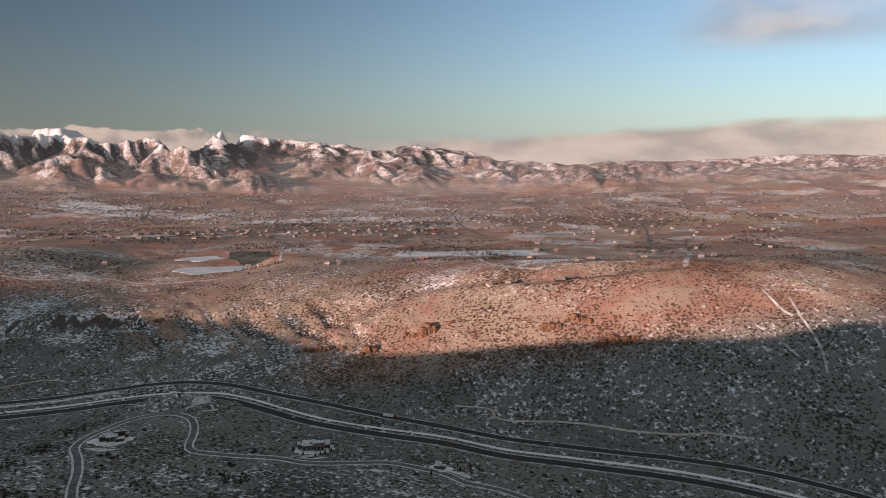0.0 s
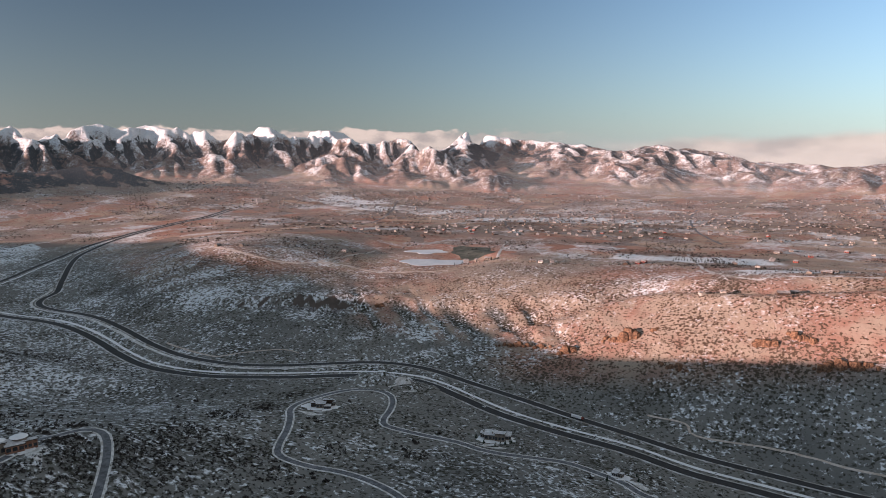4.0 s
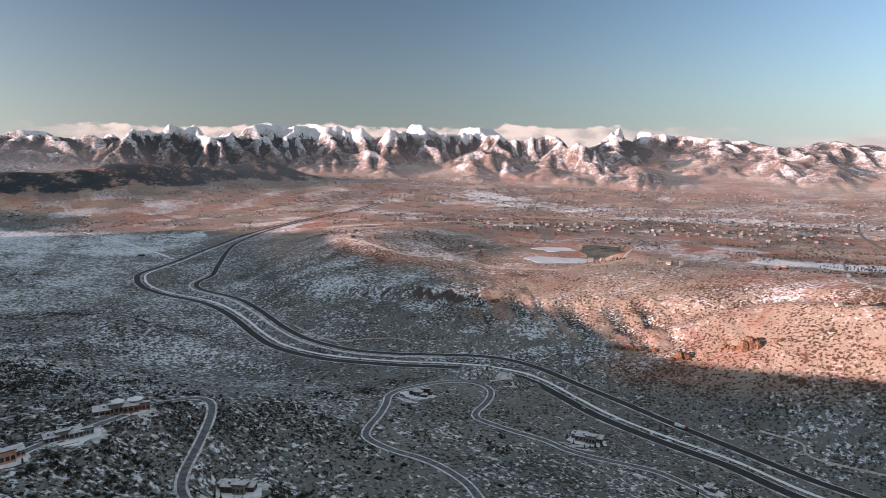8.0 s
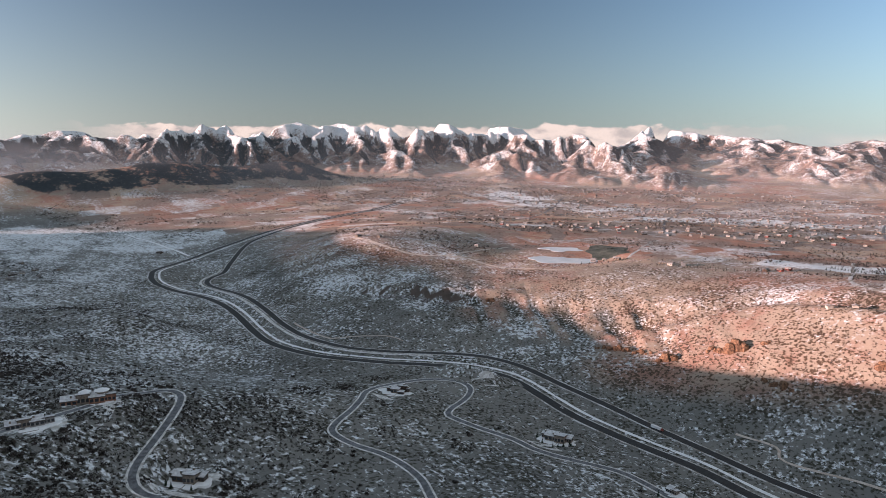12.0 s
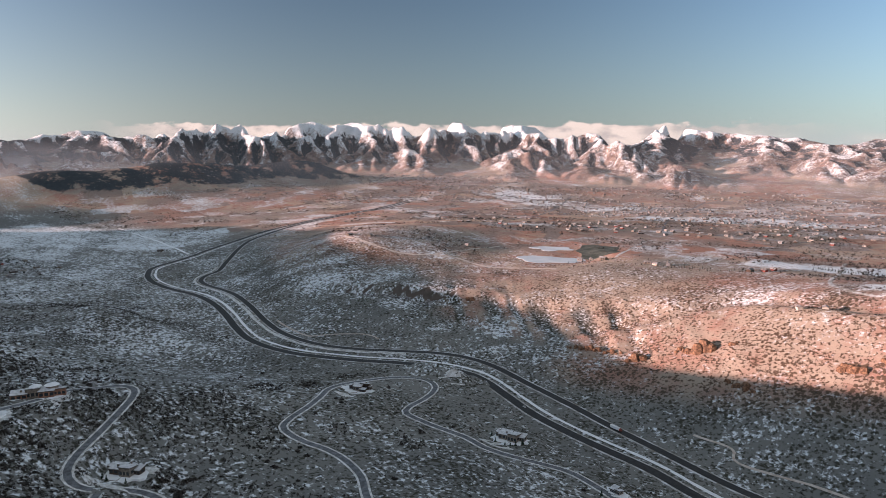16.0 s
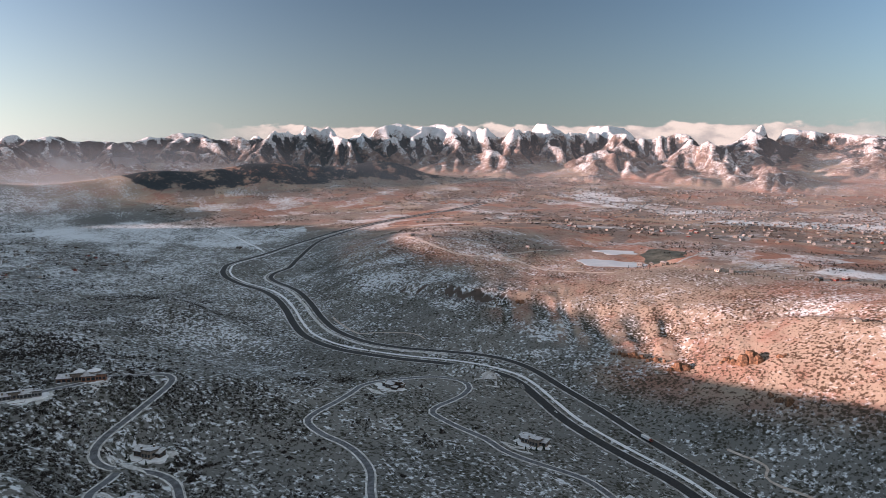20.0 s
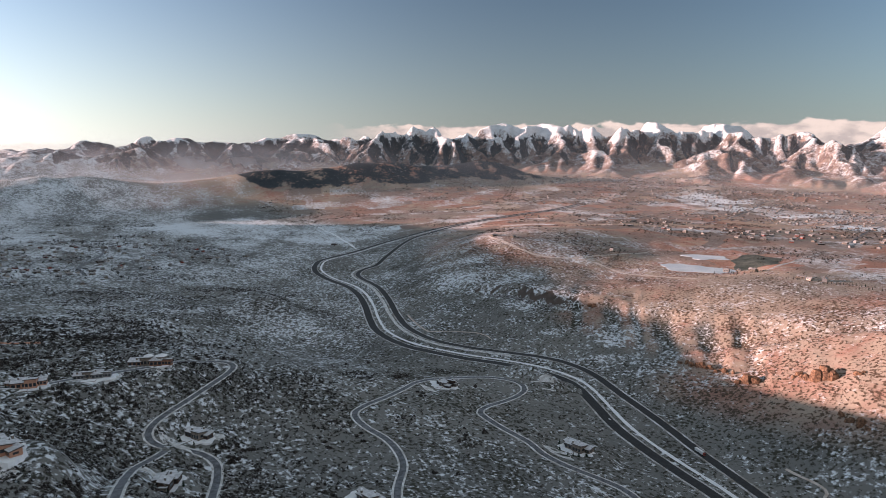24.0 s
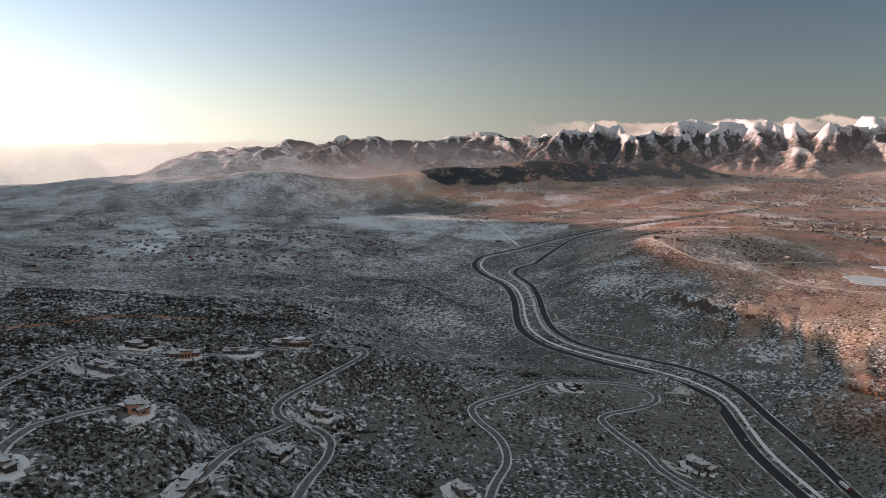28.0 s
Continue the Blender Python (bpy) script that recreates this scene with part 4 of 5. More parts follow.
outcrop(-610, 972, -560, 984, 18, 2.5, 5, 8, "dark snow-dusted cliff band below the mesa's edge", DUSTED_ROCK)
outcrop(-560, 984, -505, 990, 26, 3, 6, 9, "dark snow-dusted cliff band below the mesa's edge", DUSTED_ROCK)
outcrop(-505, 990, -455, 1012, 24, 3, 6, 13, "dark snow-dusted cliff band below the mesa's edge", DUSTED_ROCK)
outcrop(-440, 1024, -408, 1034, 9, 3, 6, 10, "red-brown crags at the mesa's edge")
outcrop(20, 915, 60, 905, 8, 4, 8, 11, "dark brown crags on the shaded slope")


# ---- houses near the lanes ----
WALLS = {"wood": WOOD_WALL, "stone": STONE_WALL, "adobe": ADOBE, "grey": GREY_WALL, "rust": RUST_STONE}


def slab(x0, y0, x1, y1, z_at, thick):
    """A roof slab whose top follows z_at(x, y)."""
    bm = bmesh.new()
    c = [(x0, y0), (x1, y0), (x1, y1), (x0, y1)]
    lo = [bm.verts.new((x, y, z_at(x, y) - thick)) for x, y in c]
    hi = [bm.verts.new((x, y, z_at(x, y))) for x, y in c]
    bm.faces.new(lo[::-1]), bm.faces.new(hi)
    for i in range(4):
        j = (i + 1) % 4
        bm.faces.new((lo[i], lo[j], hi[j], hi[i]))
    return bm


def wall_block(x0, y0, x1, y1, z_at, foot):
    bm = bmesh.new()
    c = [(x0, y0), (x1, y0), (x1, y1), (x0, y1)]
    lo = [bm.verts.new((x, y, -foot)) for x, y in c]
    hi = [bm.verts.new((x, y, z_at(x, y) - 0.3)) for x, y in c]
    bm.faces.new(lo[::-1]), bm.faces.new(hi)
    for i in range(4):
        j = (i + 1) % 4
        bm.faces.new((lo[i], lo[j], hi[j], hi[i]))
    return bm


def lumpy_plate(rnd, rx, ry, thick):
    """A snowy terrace or yard with an uneven rim."""
    bm = bmesh.new()
    n = 28
    rim = [bm.verts.new((rx * math.cos(a) * q, ry * math.sin(a) * q, thick)) for a, q in
           ((2 * math.pi * i / n, rnd.uniform(0.82, 1.1)) for i in range(n))]
    skirt = [bm.verts.new((v.co.x * 1.06, v.co.y * 1.06, -3.0)) for v in rim]
    bm.faces.new(rim)
    for i in range(n):
        j = (i + 1) % n
        bm.faces.new((skirt[i], skirt[j], rim[j], rim[i]))
    return bm


# House plans: blocks of x, y, width, depth, height, rise of the roof along y, along x.
COMPACT = [(-10, -4, 12, 9, 6.2, 0.20, 0.0), (1, -6, 10, 11, 7.6, -0.18, 0.0), (-5, 4, 12, 7, 5.2, -0.22, 0.0), (9, 0, 8, 8, 4.8, 0.16, 0.05), (-15, 1, 7, 7, 4.4, 0.0, -0.18)]
LONG = [(-22, -4, 12, 9, 6.0, 0.20, 0.0), (-11, -3, 11, 9, 7.6, -0.20, 0.0), (-1, -5, 12, 10, 6.4, 0.18, 0.0), (10, -3, 10, 8, 5.4, -0.18, 0.0), (-8, 4, 9, 6, 4.6, 0.12, 0.1)]
TERRACED = [(-12, -2, 13, 8, 4.8, -0.14, 0.0), (-4, -7, 12, 8, 6.6, 0.16, 0.0), (4, 0, 11, 9, 7.8, -0.20, 0.0), (-9, 5, 10, 6, 4.0, 0.10, 0.0), (13, 2, 6, 6, 4.2, 0.0, 0.15), (6, -9, 8, 5, 3.6, 0.14, 0.0)]
SMALL = [(-5, -3, 6, 6, 4.2, 0.22, 0.0), (0.5, -2.5, 5, 6, 3.4, -0.2, 0.0)]
PLANS = {3: TERRACED, 5: COMPACT, 8: SMALL, 11: COMPACT, 14: TERRACED, 17: LONG, 21: COMPACT, 24: COMPACT, 27: LONG, 31: LONG, 34: COMPACT, 37: TERRACED, 41: LONG, 44: COMPACT}


def villa(x, y, turn, seed, walls, label):
    rnd = random.Random(seed)
    root = new("house")
    root.matrix_world = pose(x, y, ground_at(x, y) + 0.5, 0, 0, turn)
    small = seed == 8
    size = {21: 0.95, 24: 0.72, 14: 0.95, 44: 0.85, 3: 0.85, 11: 0.9, 31: 0.8, 41: 0.95}.get(seed, 1.0)
    for k, plan in enumerate(PLANS[seed]):
        px, y0, w, d, h = (size * q * rnd.uniform(0.95, 1.05) for q in plan[:5])
        tilt, lean = plan[5:]
        mx, my = px + w / 2, y0 + d / 2

        def z_at(a, b, h=h, mx=mx, my=my, tilt=tilt, lean=lean):
            return h + (b - my) * tilt + (a - mx) * lean
        part("wall", wall_block(px, y0, px + w, y0 + d, z_at, 4.0), WALLS[walls] if k % 3 != 1 or walls == "adobe" else STONE_WALL, root)
        o = 0.8
        roof = part("roof", slab(px - o, y0 - o, px + w + o, y0 + d + o, z_at, 0.55), ROOF, root, "dark low-pitched roof with wide eaves")
        part("snow_cover", slab(px - o + 0.25, y0 - o + 0.25, px + w + o - 0.25, y0 + d + o - 0.25, lambda a, b: z_at(a, b) + 0.26, 0.25), ROOF_SNOW, roof, "layer of fresh snow")
        for s in range(3):
            wx = px + w * (s + 0.5) / 3
            win = part("window", box(wx - w * 0.12, y0 - 0.08, h * 0.22, wx + w * 0.12, y0 + 0.05, h * 0.62), GLASS, root)
            part("window_frame", box(wx - w * 0.12 - 0.12, y0 - 0.05, h * 0.22 - 0.14, wx + w * 0.12 + 0.12, y0 - 0.01, h * 0.22), WOOD_WALL, win)
        part("window", box(px + w * 0.25, y0 + d - 0.05, h * 0.3, px + w * 0.75, y0 + d + 0.08, h * 0.6), GLASS, root)
        part("window", box(px + w - 0.05, y0 + d * 0.25, h * 0.3, px + w + 0.08, y0 + d * 0.7, h * 0.6), GLASS, root)
        if k % 2 == 0 and not small:
            cx, cy = px + w * rnd.uniform(0.3, 0.7), my + rnd.uniform(-1.5, 1.5)
            ch = part("chimney", box(cx - 0.7, cy - 0.6, h - 1.5, cx + 0.7, cy + 0.6, h + 2.0), STONE_WALL, root)
            part("chimney_cap", box(cx - 0.85, cy - 0.75, h + 2.0, cx + 0.85, cy + 0.75, h + 2.25), SNOW, ch, "snow-capped stone chimney top")
    px = 5.5 if small else 19.0 * size
    part("garage_door", box(px - 2.4, 1.0, 0.2, px - 2.2, 4.6, 2.8), CREAM if walls != "wood" else WOOD_WALL, root)
    q = 0.5 if small else 1.0
    deck = part("terrace", box(-9 * q, -13 * q, -3, 4 * q, -7 * q, 0.25), STONE_WALL, root, "stone terrace under snow")
    part("snow_cover", box(-8.8 * q, -12.8 * q, 0.25, 3.8 * q, -7.05 * q, 0.45), SNOW, deck)
    if seed == 27:
        for tx, ty, tr, th in ((-4, 4, 4.0, 8.5), (9, 3, 5.0, 8.5)):
            bm = bmesh.new()
            bmesh.ops.create_cone(bm, cap_ends=True, segments=20, radius1=tr, radius2=tr, depth=th + 4, matrix=Matrix.Translation((tx, ty, th / 2 - 2)))
            tower = part("turret", bm, STONE_WALL, root, "round stone turret")
            bm = bmesh.new()
            bmesh.ops.create_cone(bm, cap_ends=True, segments=20, radius1=tr + 1.2, radius2=0.4, depth=2.2, matrix=Matrix.Translation((tx, ty, th + 1.1)))
            part("snow_cover", bm, SNOW, tower, "snowy conical roof")
    tagged(root, label, "house", "houses along the lanes")
    yard = part("snowy_yard", lumpy_plate(rnd, 13 if small else 21, 8 if small else 14, 0.12), SNOW, None)
    yard.matrix_world = pose(x, y, ground_at(x, y) + 0.3, 0, 0, turn)
    tagged(yard, "trodden snow-covered yard round the house", "yard", kind="structure")
    return root


for site in HOUSE_SITES:
    villa(*site)


def ground_patch(name, x, y, rx, ry, turn, material, label, category, seed, lift=0.16, level=False):
    """A sheet with an uneven rim that follows the ground, or lies level."""
    rn = random.Random(seed)
    n, rings = 32, 6
    lobes = [(rn.uniform(0.05, 0.16), rn.randint(2, 5), rn.uniform(0, 6)) for _ in range(3)]
    pts = [(0.0, 0.0)]
    for k in range(1, rings + 1):
        for i in range(n):
            a = 2 * math.pi * i / n
            q = k / rings * (1 + sum(s * math.sin(m * a + p) for s, m, p in lobes))
            pts.append((q * rx * math.cos(a), q * ry * math.sin(a)))
    ca, sa = math.cos(radians(turn)), math.sin(radians(turn))
    px = np.array([x + u * ca - v * sa for u, v in pts])
    py = np.array([y + u * sa + v * ca for u, v in pts])
    pz = finished_height(px, py) + lift
    if level:
        pz = np.full(len(pz), float(np.median(pz)))
    verts = list(zip(px, py, pz))
    rim = [verts[1 + (rings - 1) * n + i] for i in range(n)]
    verts += [(a, b, c - 2.0) for a, b, c in rim]
    faces = [(0, 1 + i, 1 + (i + 1) % n) for i in range(n)]
    for k in range(rings):
        for i in range(n):
            j = (i + 1) % n
            faces.append((1 + k * n + i, 1 + (k + 1) * n + i, 1 + (k + 1) * n + j, 1 + k * n + j))
    me = bpy.data.meshes.new(name)
    me.from_pydata(verts, [], faces)
    me.materials.append(material)
    return tagged(new(name, me), label, category, kind="structure")


# snowy forecourts beside the houses: x, y, half sizes, turn
for i, court in enumerate([(-276, 325, 13, 6, 20), (-256, 334, 10, 6, 40), (-266, 366, 10, 7, 10), (-50, 246, 15, 8, -25), (-85, 252, 12, 4, 20), (-287, 141, 14, 9, 40),
                           (-252, 146, 10, 13, 0), (-365, 157, 18, 6, 60), (-345, 182, 8, 10, 20), (-104, 197, 9, 8, 0), (-367, 303, 7, 16, 60), (-380, 354, 8, 14, 60),
                           (-205, 292, 14, 5, 30), (-278, 787, 16, 9, 20), (-135, 668, 20, 8, 5), (20, 656, 10, 4, -20), (-325, 640, 12, 5, 10)]):
    ground_patch("forecourt", *court, LANE_VERGE, "snow-covered forecourt beside a house", "court", i)
for i, pond in enumerate([(-445, 1338, 62, 44, 15), (-500, 1452, 44, 30, 20)]):
    ground_patch("pond", *pond, ICE, "frozen pond with a pale blue-grey sheet of ice", "pond", 40 + i, 0.4, True)
ground_patch("paddock", -400, 1468, 50, 72, 30, DARK_GRASS, "dark green-grey paddock beside the frozen ponds", "field", 60, 0.3)
for i, pond in enumerate([(-1500, 162, 150, 36, 5), (-1880, 205, 150, 30, 8)]):
    ground_patch("pond", *pond, ICE, "long frozen pond in the valley, white with frost", "pond", 50 + i, 0.5)


# ---- the town on the plain ----
def cottage(w, d, h, rise, wall, label):
    """A gabled house far off: walls, two roof slopes under snow, door, windows, chimney."""
    root = new("house")
    bm = bmesh.new()
    lo = [bm.verts.new(p) for p in ((-w / 2, -d / 2, -1.5), (w / 2, -d / 2, -1.5), (w / 2, d / 2, -1.5), (-w / 2, d / 2, -1.5))]
    hi = [bm.verts.new(p) for p in ((-w / 2, -d / 2, h), (w / 2, -d / 2, h), (w / 2, d / 2, h), (-w / 2, d / 2, h))]
    r0, r1 = bm.verts.new((-w / 2, 0, h + rise)), bm.verts.new((w / 2, 0, h + rise))
    for f in ((lo[0], lo[1], hi[1], hi[0]), (lo[2], lo[3], hi[3], hi[2]), (lo[1], lo[2], hi[2], r1, hi[1]), (lo[3], lo[0], hi[0], r0, hi[3])):
        bm.faces.new(f)
    part("wall", bm, wall, root)
    o = 0.6
    for s in (-1, 1):
        bm = bmesh.new()
        e = s * (d / 2 + o)
        drop = rise * (d / 2 + o) / (d / 2)
        v = [bm.verts.new(p) for p in ((-w / 2 - o, 0, h + rise + 0.35), (w / 2 + o, 0, h + rise + 0.35), (w / 2 + o, e, h + rise - drop + 0.35), (-w / 2 - o, e, h + rise - drop + 0.35),
                                       (-w / 2 - o, 0, h + rise), (w / 2 + o, 0, h + rise), (w / 2 + o, e, h + rise - drop), (-w / 2 - o, e, h + rise - drop))]
        for f in ((0, 1, 2, 3), (7, 6, 5, 4), (0, 4, 5, 1), (1, 5, 6, 2), (2, 6, 7, 3), (3, 7, 4, 0)):
            bm.faces.new([v[i] for i in f])
        part("roof", bm, FROST_ROOF, root, "frosted roof slope")
    part("window", box(-w * 0.32, -d / 2 - 0.06, 1.0, -w * 0.08, -d / 2 + 0.05, 2.3), GLASS, root)
    part("window", box(w * 0.08, -d / 2 - 0.06, 1.0, w * 0.32, -d / 2 + 0.05, 2.3), GLASS, root)
    part("chimney", box(w * 0.2, 0.5, h, w * 0.2 + 0.9, 1.4, h + rise + 1.2), STONE_WALL, root)
    return tagged(root, label, "house", "houses of the town")


MODELS = [cottage(9.5, 6.5, 2.6, 1.6, CREAM, "cream house with a snowy gable roof on the plain"),
          cottage(13, 7, 2.9, 1.7, STONE_WALL, "stone-coloured house with a long snowy roof on the plain"),
          cottage(9, 6.5, 3.0, 1.8, RED_WALL, "red-sided house with a snowy gable roof"),
          cottage(15, 8, 3.0, 1.9, WOOD_WALL, "large brown wooden house with a snowy roof"),
          cottage(10, 7, 3.6, 1.8, GREY_WALL, "grey two-storey house with a snowy roof")]
rnd = random.Random(77)
# districts: x, y, half sizes, turn, how many houses
DISTRICTS = [(-1500, 2700, 500, 220, 20, 260), (-700, 2500, 500, 260, 0, 300), (200, 2450, 600, 260, 0, 260), (-1900, 3000, 420, 160, 30, 160), (-900, 3050, 600, 160, 10, 160), (-2300, 1350, 250, 60, 10, 14), (-2450, 2200, 300, 80, 30, 40), (1000, 2350, 500, 300, 0, 120), (300, 2950, 700, 200, 0, 140), (-1150, 1950, 330, 230, 30, 90), (-780, 1880, 260, 170, 10, 60), (-350, 2050, 330, 220, 0, 62), (150, 2150, 380, 240, 0, 46), (-1750, 2350, 300, 120, 35, 55),
             (650, 2100, 350, 300, 0, 24), (-1650, 620, 300, 200, 10, 80), (-1450, 330, 330, 190, 0, 84), (-1150, 30, 260, 130, 0, 22), (-2050, 350, 260, 200, 0, 26),
             (-1850, 1900, 160, 110, 30, 10), (500, 1650, 300, 160, 0, 14), (-2350, 2050, 240, 90, 35, 16)]
taken = []


far_off = []


def settle(x, y, model=None, turn=None, gap=19):
    if any((x - a) ** 2 + (y - b) ** 2 < gap * gap for a, b in taken):
        return
    taken.append((x, y))
    k = model if model is not None else rnd.choice((0, 0, 1, 1, 2, 3, 4, 4))
    if model is None and math.hypot(x - CENTRE[0], y - CENTRE[1]) > 2040:
        far_off.append((x, y, rnd.uniform(0, 180)))
        return
    copy_thing(MODELS[k], pose(x, y, float(land_height([x], [y])[0]) + 0.2, 0, 0, turn if turn is not None else rnd.choice((0, 90, 20, 110, -30)) + rnd.uniform(-12, 12)))


for dx, dy, da, db, dt, many in DISTRICTS:
    for _ in range(int(many * (1.7 if dy > 2000 else 1.0))):
        u, v = rnd.uniform(-1, 1) * da, rnd.uniform(-1, 1) * db
        settle(dx + u * math.cos(radians(dt)) - v * math.sin(radians(dt)), dy + u * math.sin(radians(dt)) + v * math.cos(radians(dt)))
# single houses on the mesa
for mx, my, mk in ((-345, 1322, 0), (-325, 1333, 1), (-365, 1316, 4), (-232, 1318, 1), (-215, 1312, 0), (-196, 1322, 4), (-39, 1340, 2), (-30, 1362, 2), (-60, 1330, 3),
                   (70, 1046, 0), (98, 1052, 0), (172, 1030, 3), (186, 1042, 1), (215, 1130, 1), (240, 1138, 3), (330, 1150, 0), (420, 1140, 4), (-845, 1178, 1), (-800, 1195, 1),
                   (-640, 1330, 0), (160, 1300, 0), (130, 1420, 1), (290, 1380, 0), (380, 1420, 2), (450, 1500, 1), (520, 1350, 0), (-1456, 1098, 3)):
    settle(mx, my, mk, None, 12)
for i, m in enumerate(MODELS):
    # the patterns stand in the town too
    x, y = -620 + 60 * i, 1760 + 14 * i
    m.matrix_world = pose(x, y, float(land_height([x], [y])[0]) + 0.2, 0, 0, 15 * i)


def join_far_houses():
    """The houses too far to tell apart, as one mesh: walls and gabled roofs."""
    verts, faces, mats = [], [], []
    for x, y, a in far_off:
        w, d, h, up = rnd.uniform(7, 12) / 2, rnd.uniform(5, 7) / 2, rnd.uniform(1.8, 2.8), rnd.uniform(1.0, 1.6)
        m = pose(x, y, float(land_height([x], [y])[0]), 0, 0, a)
        b = len(verts)
        for p in ((-w, -d, -1), (w, -d, -1), (w, d, -1), (-w, d, -1), (-w, -d, h), (w, -d, h), (w, d, h), (-w, d, h), (-w, 0, h + up), (w, 0, h + up)):
            verts.append(tuple(m @ Vector(p)))
        for f, k in (((0, 1, 5, 4), 0), ((2, 3, 7, 6), 0), ((1, 2, 6, 9, 5), 0), ((3, 0, 4, 8, 7), 0), ((4, 5, 9, 8), 1), ((6, 7, 8, 9), 1)):
            faces.append(tuple(b + i for i in f))
            mats.append(k if k else rnd.choice((0, 2, 3)))
    me = bpy.data.meshes.new("far_houses")
    me.from_pydata(verts, [], faces)
    for m in (GREY_WALL, FROST_ROOF, STONE_WALL, WOOD_WALL):
        me.materials.append(m)
    me.polygons.foreach_set("material_index", np.array(mats, np.int32))
    return tagged(new("far_houses", me), "far scattered houses with frosted roofs on the plain", "houses", kind="stuff")


join_far_houses()


# ---- plants ----
def scatter_mesh(name, places, sizes, cards, flat, material, label, category, seed):
    """Many small bushes as one mesh of stuff: each is a loose tuft of twig sheets."""
    r = np.random.RandomState(seed)
    n = len(places)
    base = np.repeat(places, cards, axis=0)
    size = np.repeat(sizes, cards)
    d = r.normal(size=(n * cards, 3))
    d /= np.linalg.norm(d, axis=1, keepdims=True)
    d[:, 2] = np.abs(d[:, 2])
    mid = base + d * (size * r.uniform(0.25, 0.75, n * cards))[:, None] * np.array([1, 1, flat])
    tri = r.normal(size=(n * cards, 3, 3)) * (size * 0.31)[:, None, None] * np.array([1, 1, 0.8])
    v = mid[:, None, :] + tri
    me = bpy.data.meshes.new(name)
    k = n * cards
    me.vertices.add(k * 3)
    me.vertices.foreach_set("co", v.astype(np.float32).ravel())
    me.loops.add(k * 3)
    me.loops.foreach_set("vertex_index", np.arange(k * 3, dtype=np.int32))
    me.polygons.add(k)
    me.polygons.foreach_set("loop_start", np.arange(0, k * 3, 3, dtype=np.int32))
    me.update(calc_edges=True)
    me.materials.append(material)
    return tagged(new(name, me), label, category, kind="stuff")


def clear_of_roads(x, y, gap_high=12.0, gap_lane=6.0):
    keep = np.ones(len(x), bool)
    for lines, gap in ((HIGHWAYS, gap_high), (LANES, gap_lane)):
        for line in lines:
            for a in line:
                keep &= (x - a[0]) ** 2 + (y - a[1]) ** 2 > gap * gap
    for px, py, _, pr in PADS:
        keep &= (x - px) ** 2 + (y - py) ** 2 > (pr * 1.15) ** 2
    return keep


r = np.random.RandomState(5)
x, y = r.uniform(-720, 220, 150000), r.uniform(20, 800, 150000)
near_hill = smooth(470, 400, y)
clumps = np.zeros(len(x))
for cx, cy, cr in ((-353, 491, 55), (-309, 484, 45), (-341, 430, 50), (-374, 374, 50), (-391, 582, 30), (-379, 627, 26), (-264, 483, 28), (-386, 700, 16), (-250, 560, 18), (-180, 590, 14)):
    clumps = np.maximum(clumps, smooth(1.0, 0.5, np.hypot(x - cx, y - cy) / cr + 0.7 * (fbm(x / 22, y / 22, 3) - 0.5)))
dens = smooth(0.46, 0.60, fbm(x / 45 + 3, y / 45 + 8, 4)) * (0.06 + 0.50 * near_hill) + 0.30 * near_hill + 0.70 * clumps + 0.012
oak = (r.uniform(size=len(x)) < dens * 0.5)
x, y = x[oak], y[oak]
keep = clear_of_roads(x, y)
x, y = x[keep], y[keep]
sizes = r.uniform(0.8, 1.3, len(x)) * r.uniform(0.9, 2.0, len(x))
scatter_mesh("oak_brush", np.column_stack([x, y, finished_height(x, y) + 0.1]), sizes, 15, 1.25, BRUSH, "bare dark scrub oak thickets on the snowy hillside", "brush", 11)
# broad thickets among them
x, y = r.uniform(-700, 160, 9000), r.uniform(30, 700, 9000)
dens = smooth(0.50, 0.62, fbm(x / 60 + 61, y / 60 + 18, 4)) * (0.10 + 0.40 * smooth(520, 420, y))
keep = (r.uniform(size=len(x)) < dens) & clear_of_roads(x, y, 16, 10)
x, y = x[keep], y[keep]
scatter_mesh("oak_thicket", np.column_stack([x, y, finished_height(x, y) - 0.2]), r.uniform(2.0, 4.0, len(x)), 46, 0.6, BRUSH, "broad bare scrub oak thickets on the near hillside", "brush", 15)
# brushy low ridge farther down the valley
x, y = r.uniform(-1080, -560, 30000), r.uniform(320, 760, 30000)
dens = 0.12 + 0.8 * smooth(0.45, 0.60, fbm(x / 50 + 31, y / 50, 4))
keep = (r.uniform(size=len(x)) < dens * 0.35) & ((x < -720) | (y > 700)) & clear_of_roads(x, y, 14)
x, y = x[keep], y[keep]
scatter_mesh("oak_brush", np.column_stack([x, y, finished_height(x, y) + 0.1]), r.uniform(1.0, 2.6, len(x)), 9, 0.9, BRUSH, "dark brush dotted over the low snowy ridge", "brush", 14)
# dark scrub on the valley slopes
x, y = r.uniform(-1300, 600, 120000), r.uniform(480, 1180, 120000)
dens = smooth(0.5, 0.66, fbm(x / 80 + 13, y / 80 + 2, 4)) * 0.45 + 0.14
oak = (r.uniform(size=len(x)) < dens * 0.4) & ((y > 800) | (x < -720))
x, y = x[oak], y[oak]
keep = clear_of_roads(x, y, 16)
x, y = x[keep], y[keep]
scatter_mesh("sage_scrub", np.column_stack([x, y, finished_height(x, y) + 0.1]), r.uniform(0.5, 1.3, len(x)) * r.uniform(0.8, 2.1, len(x)), 8, 0.8, BRUSH, "dark sagebrush dotted over the mesa slope", "brush", 12)
# trees and hedges of the town
x, y = r.uniform(-2600, 1300, 110000), r.uniform(-150, 3100, 110000)
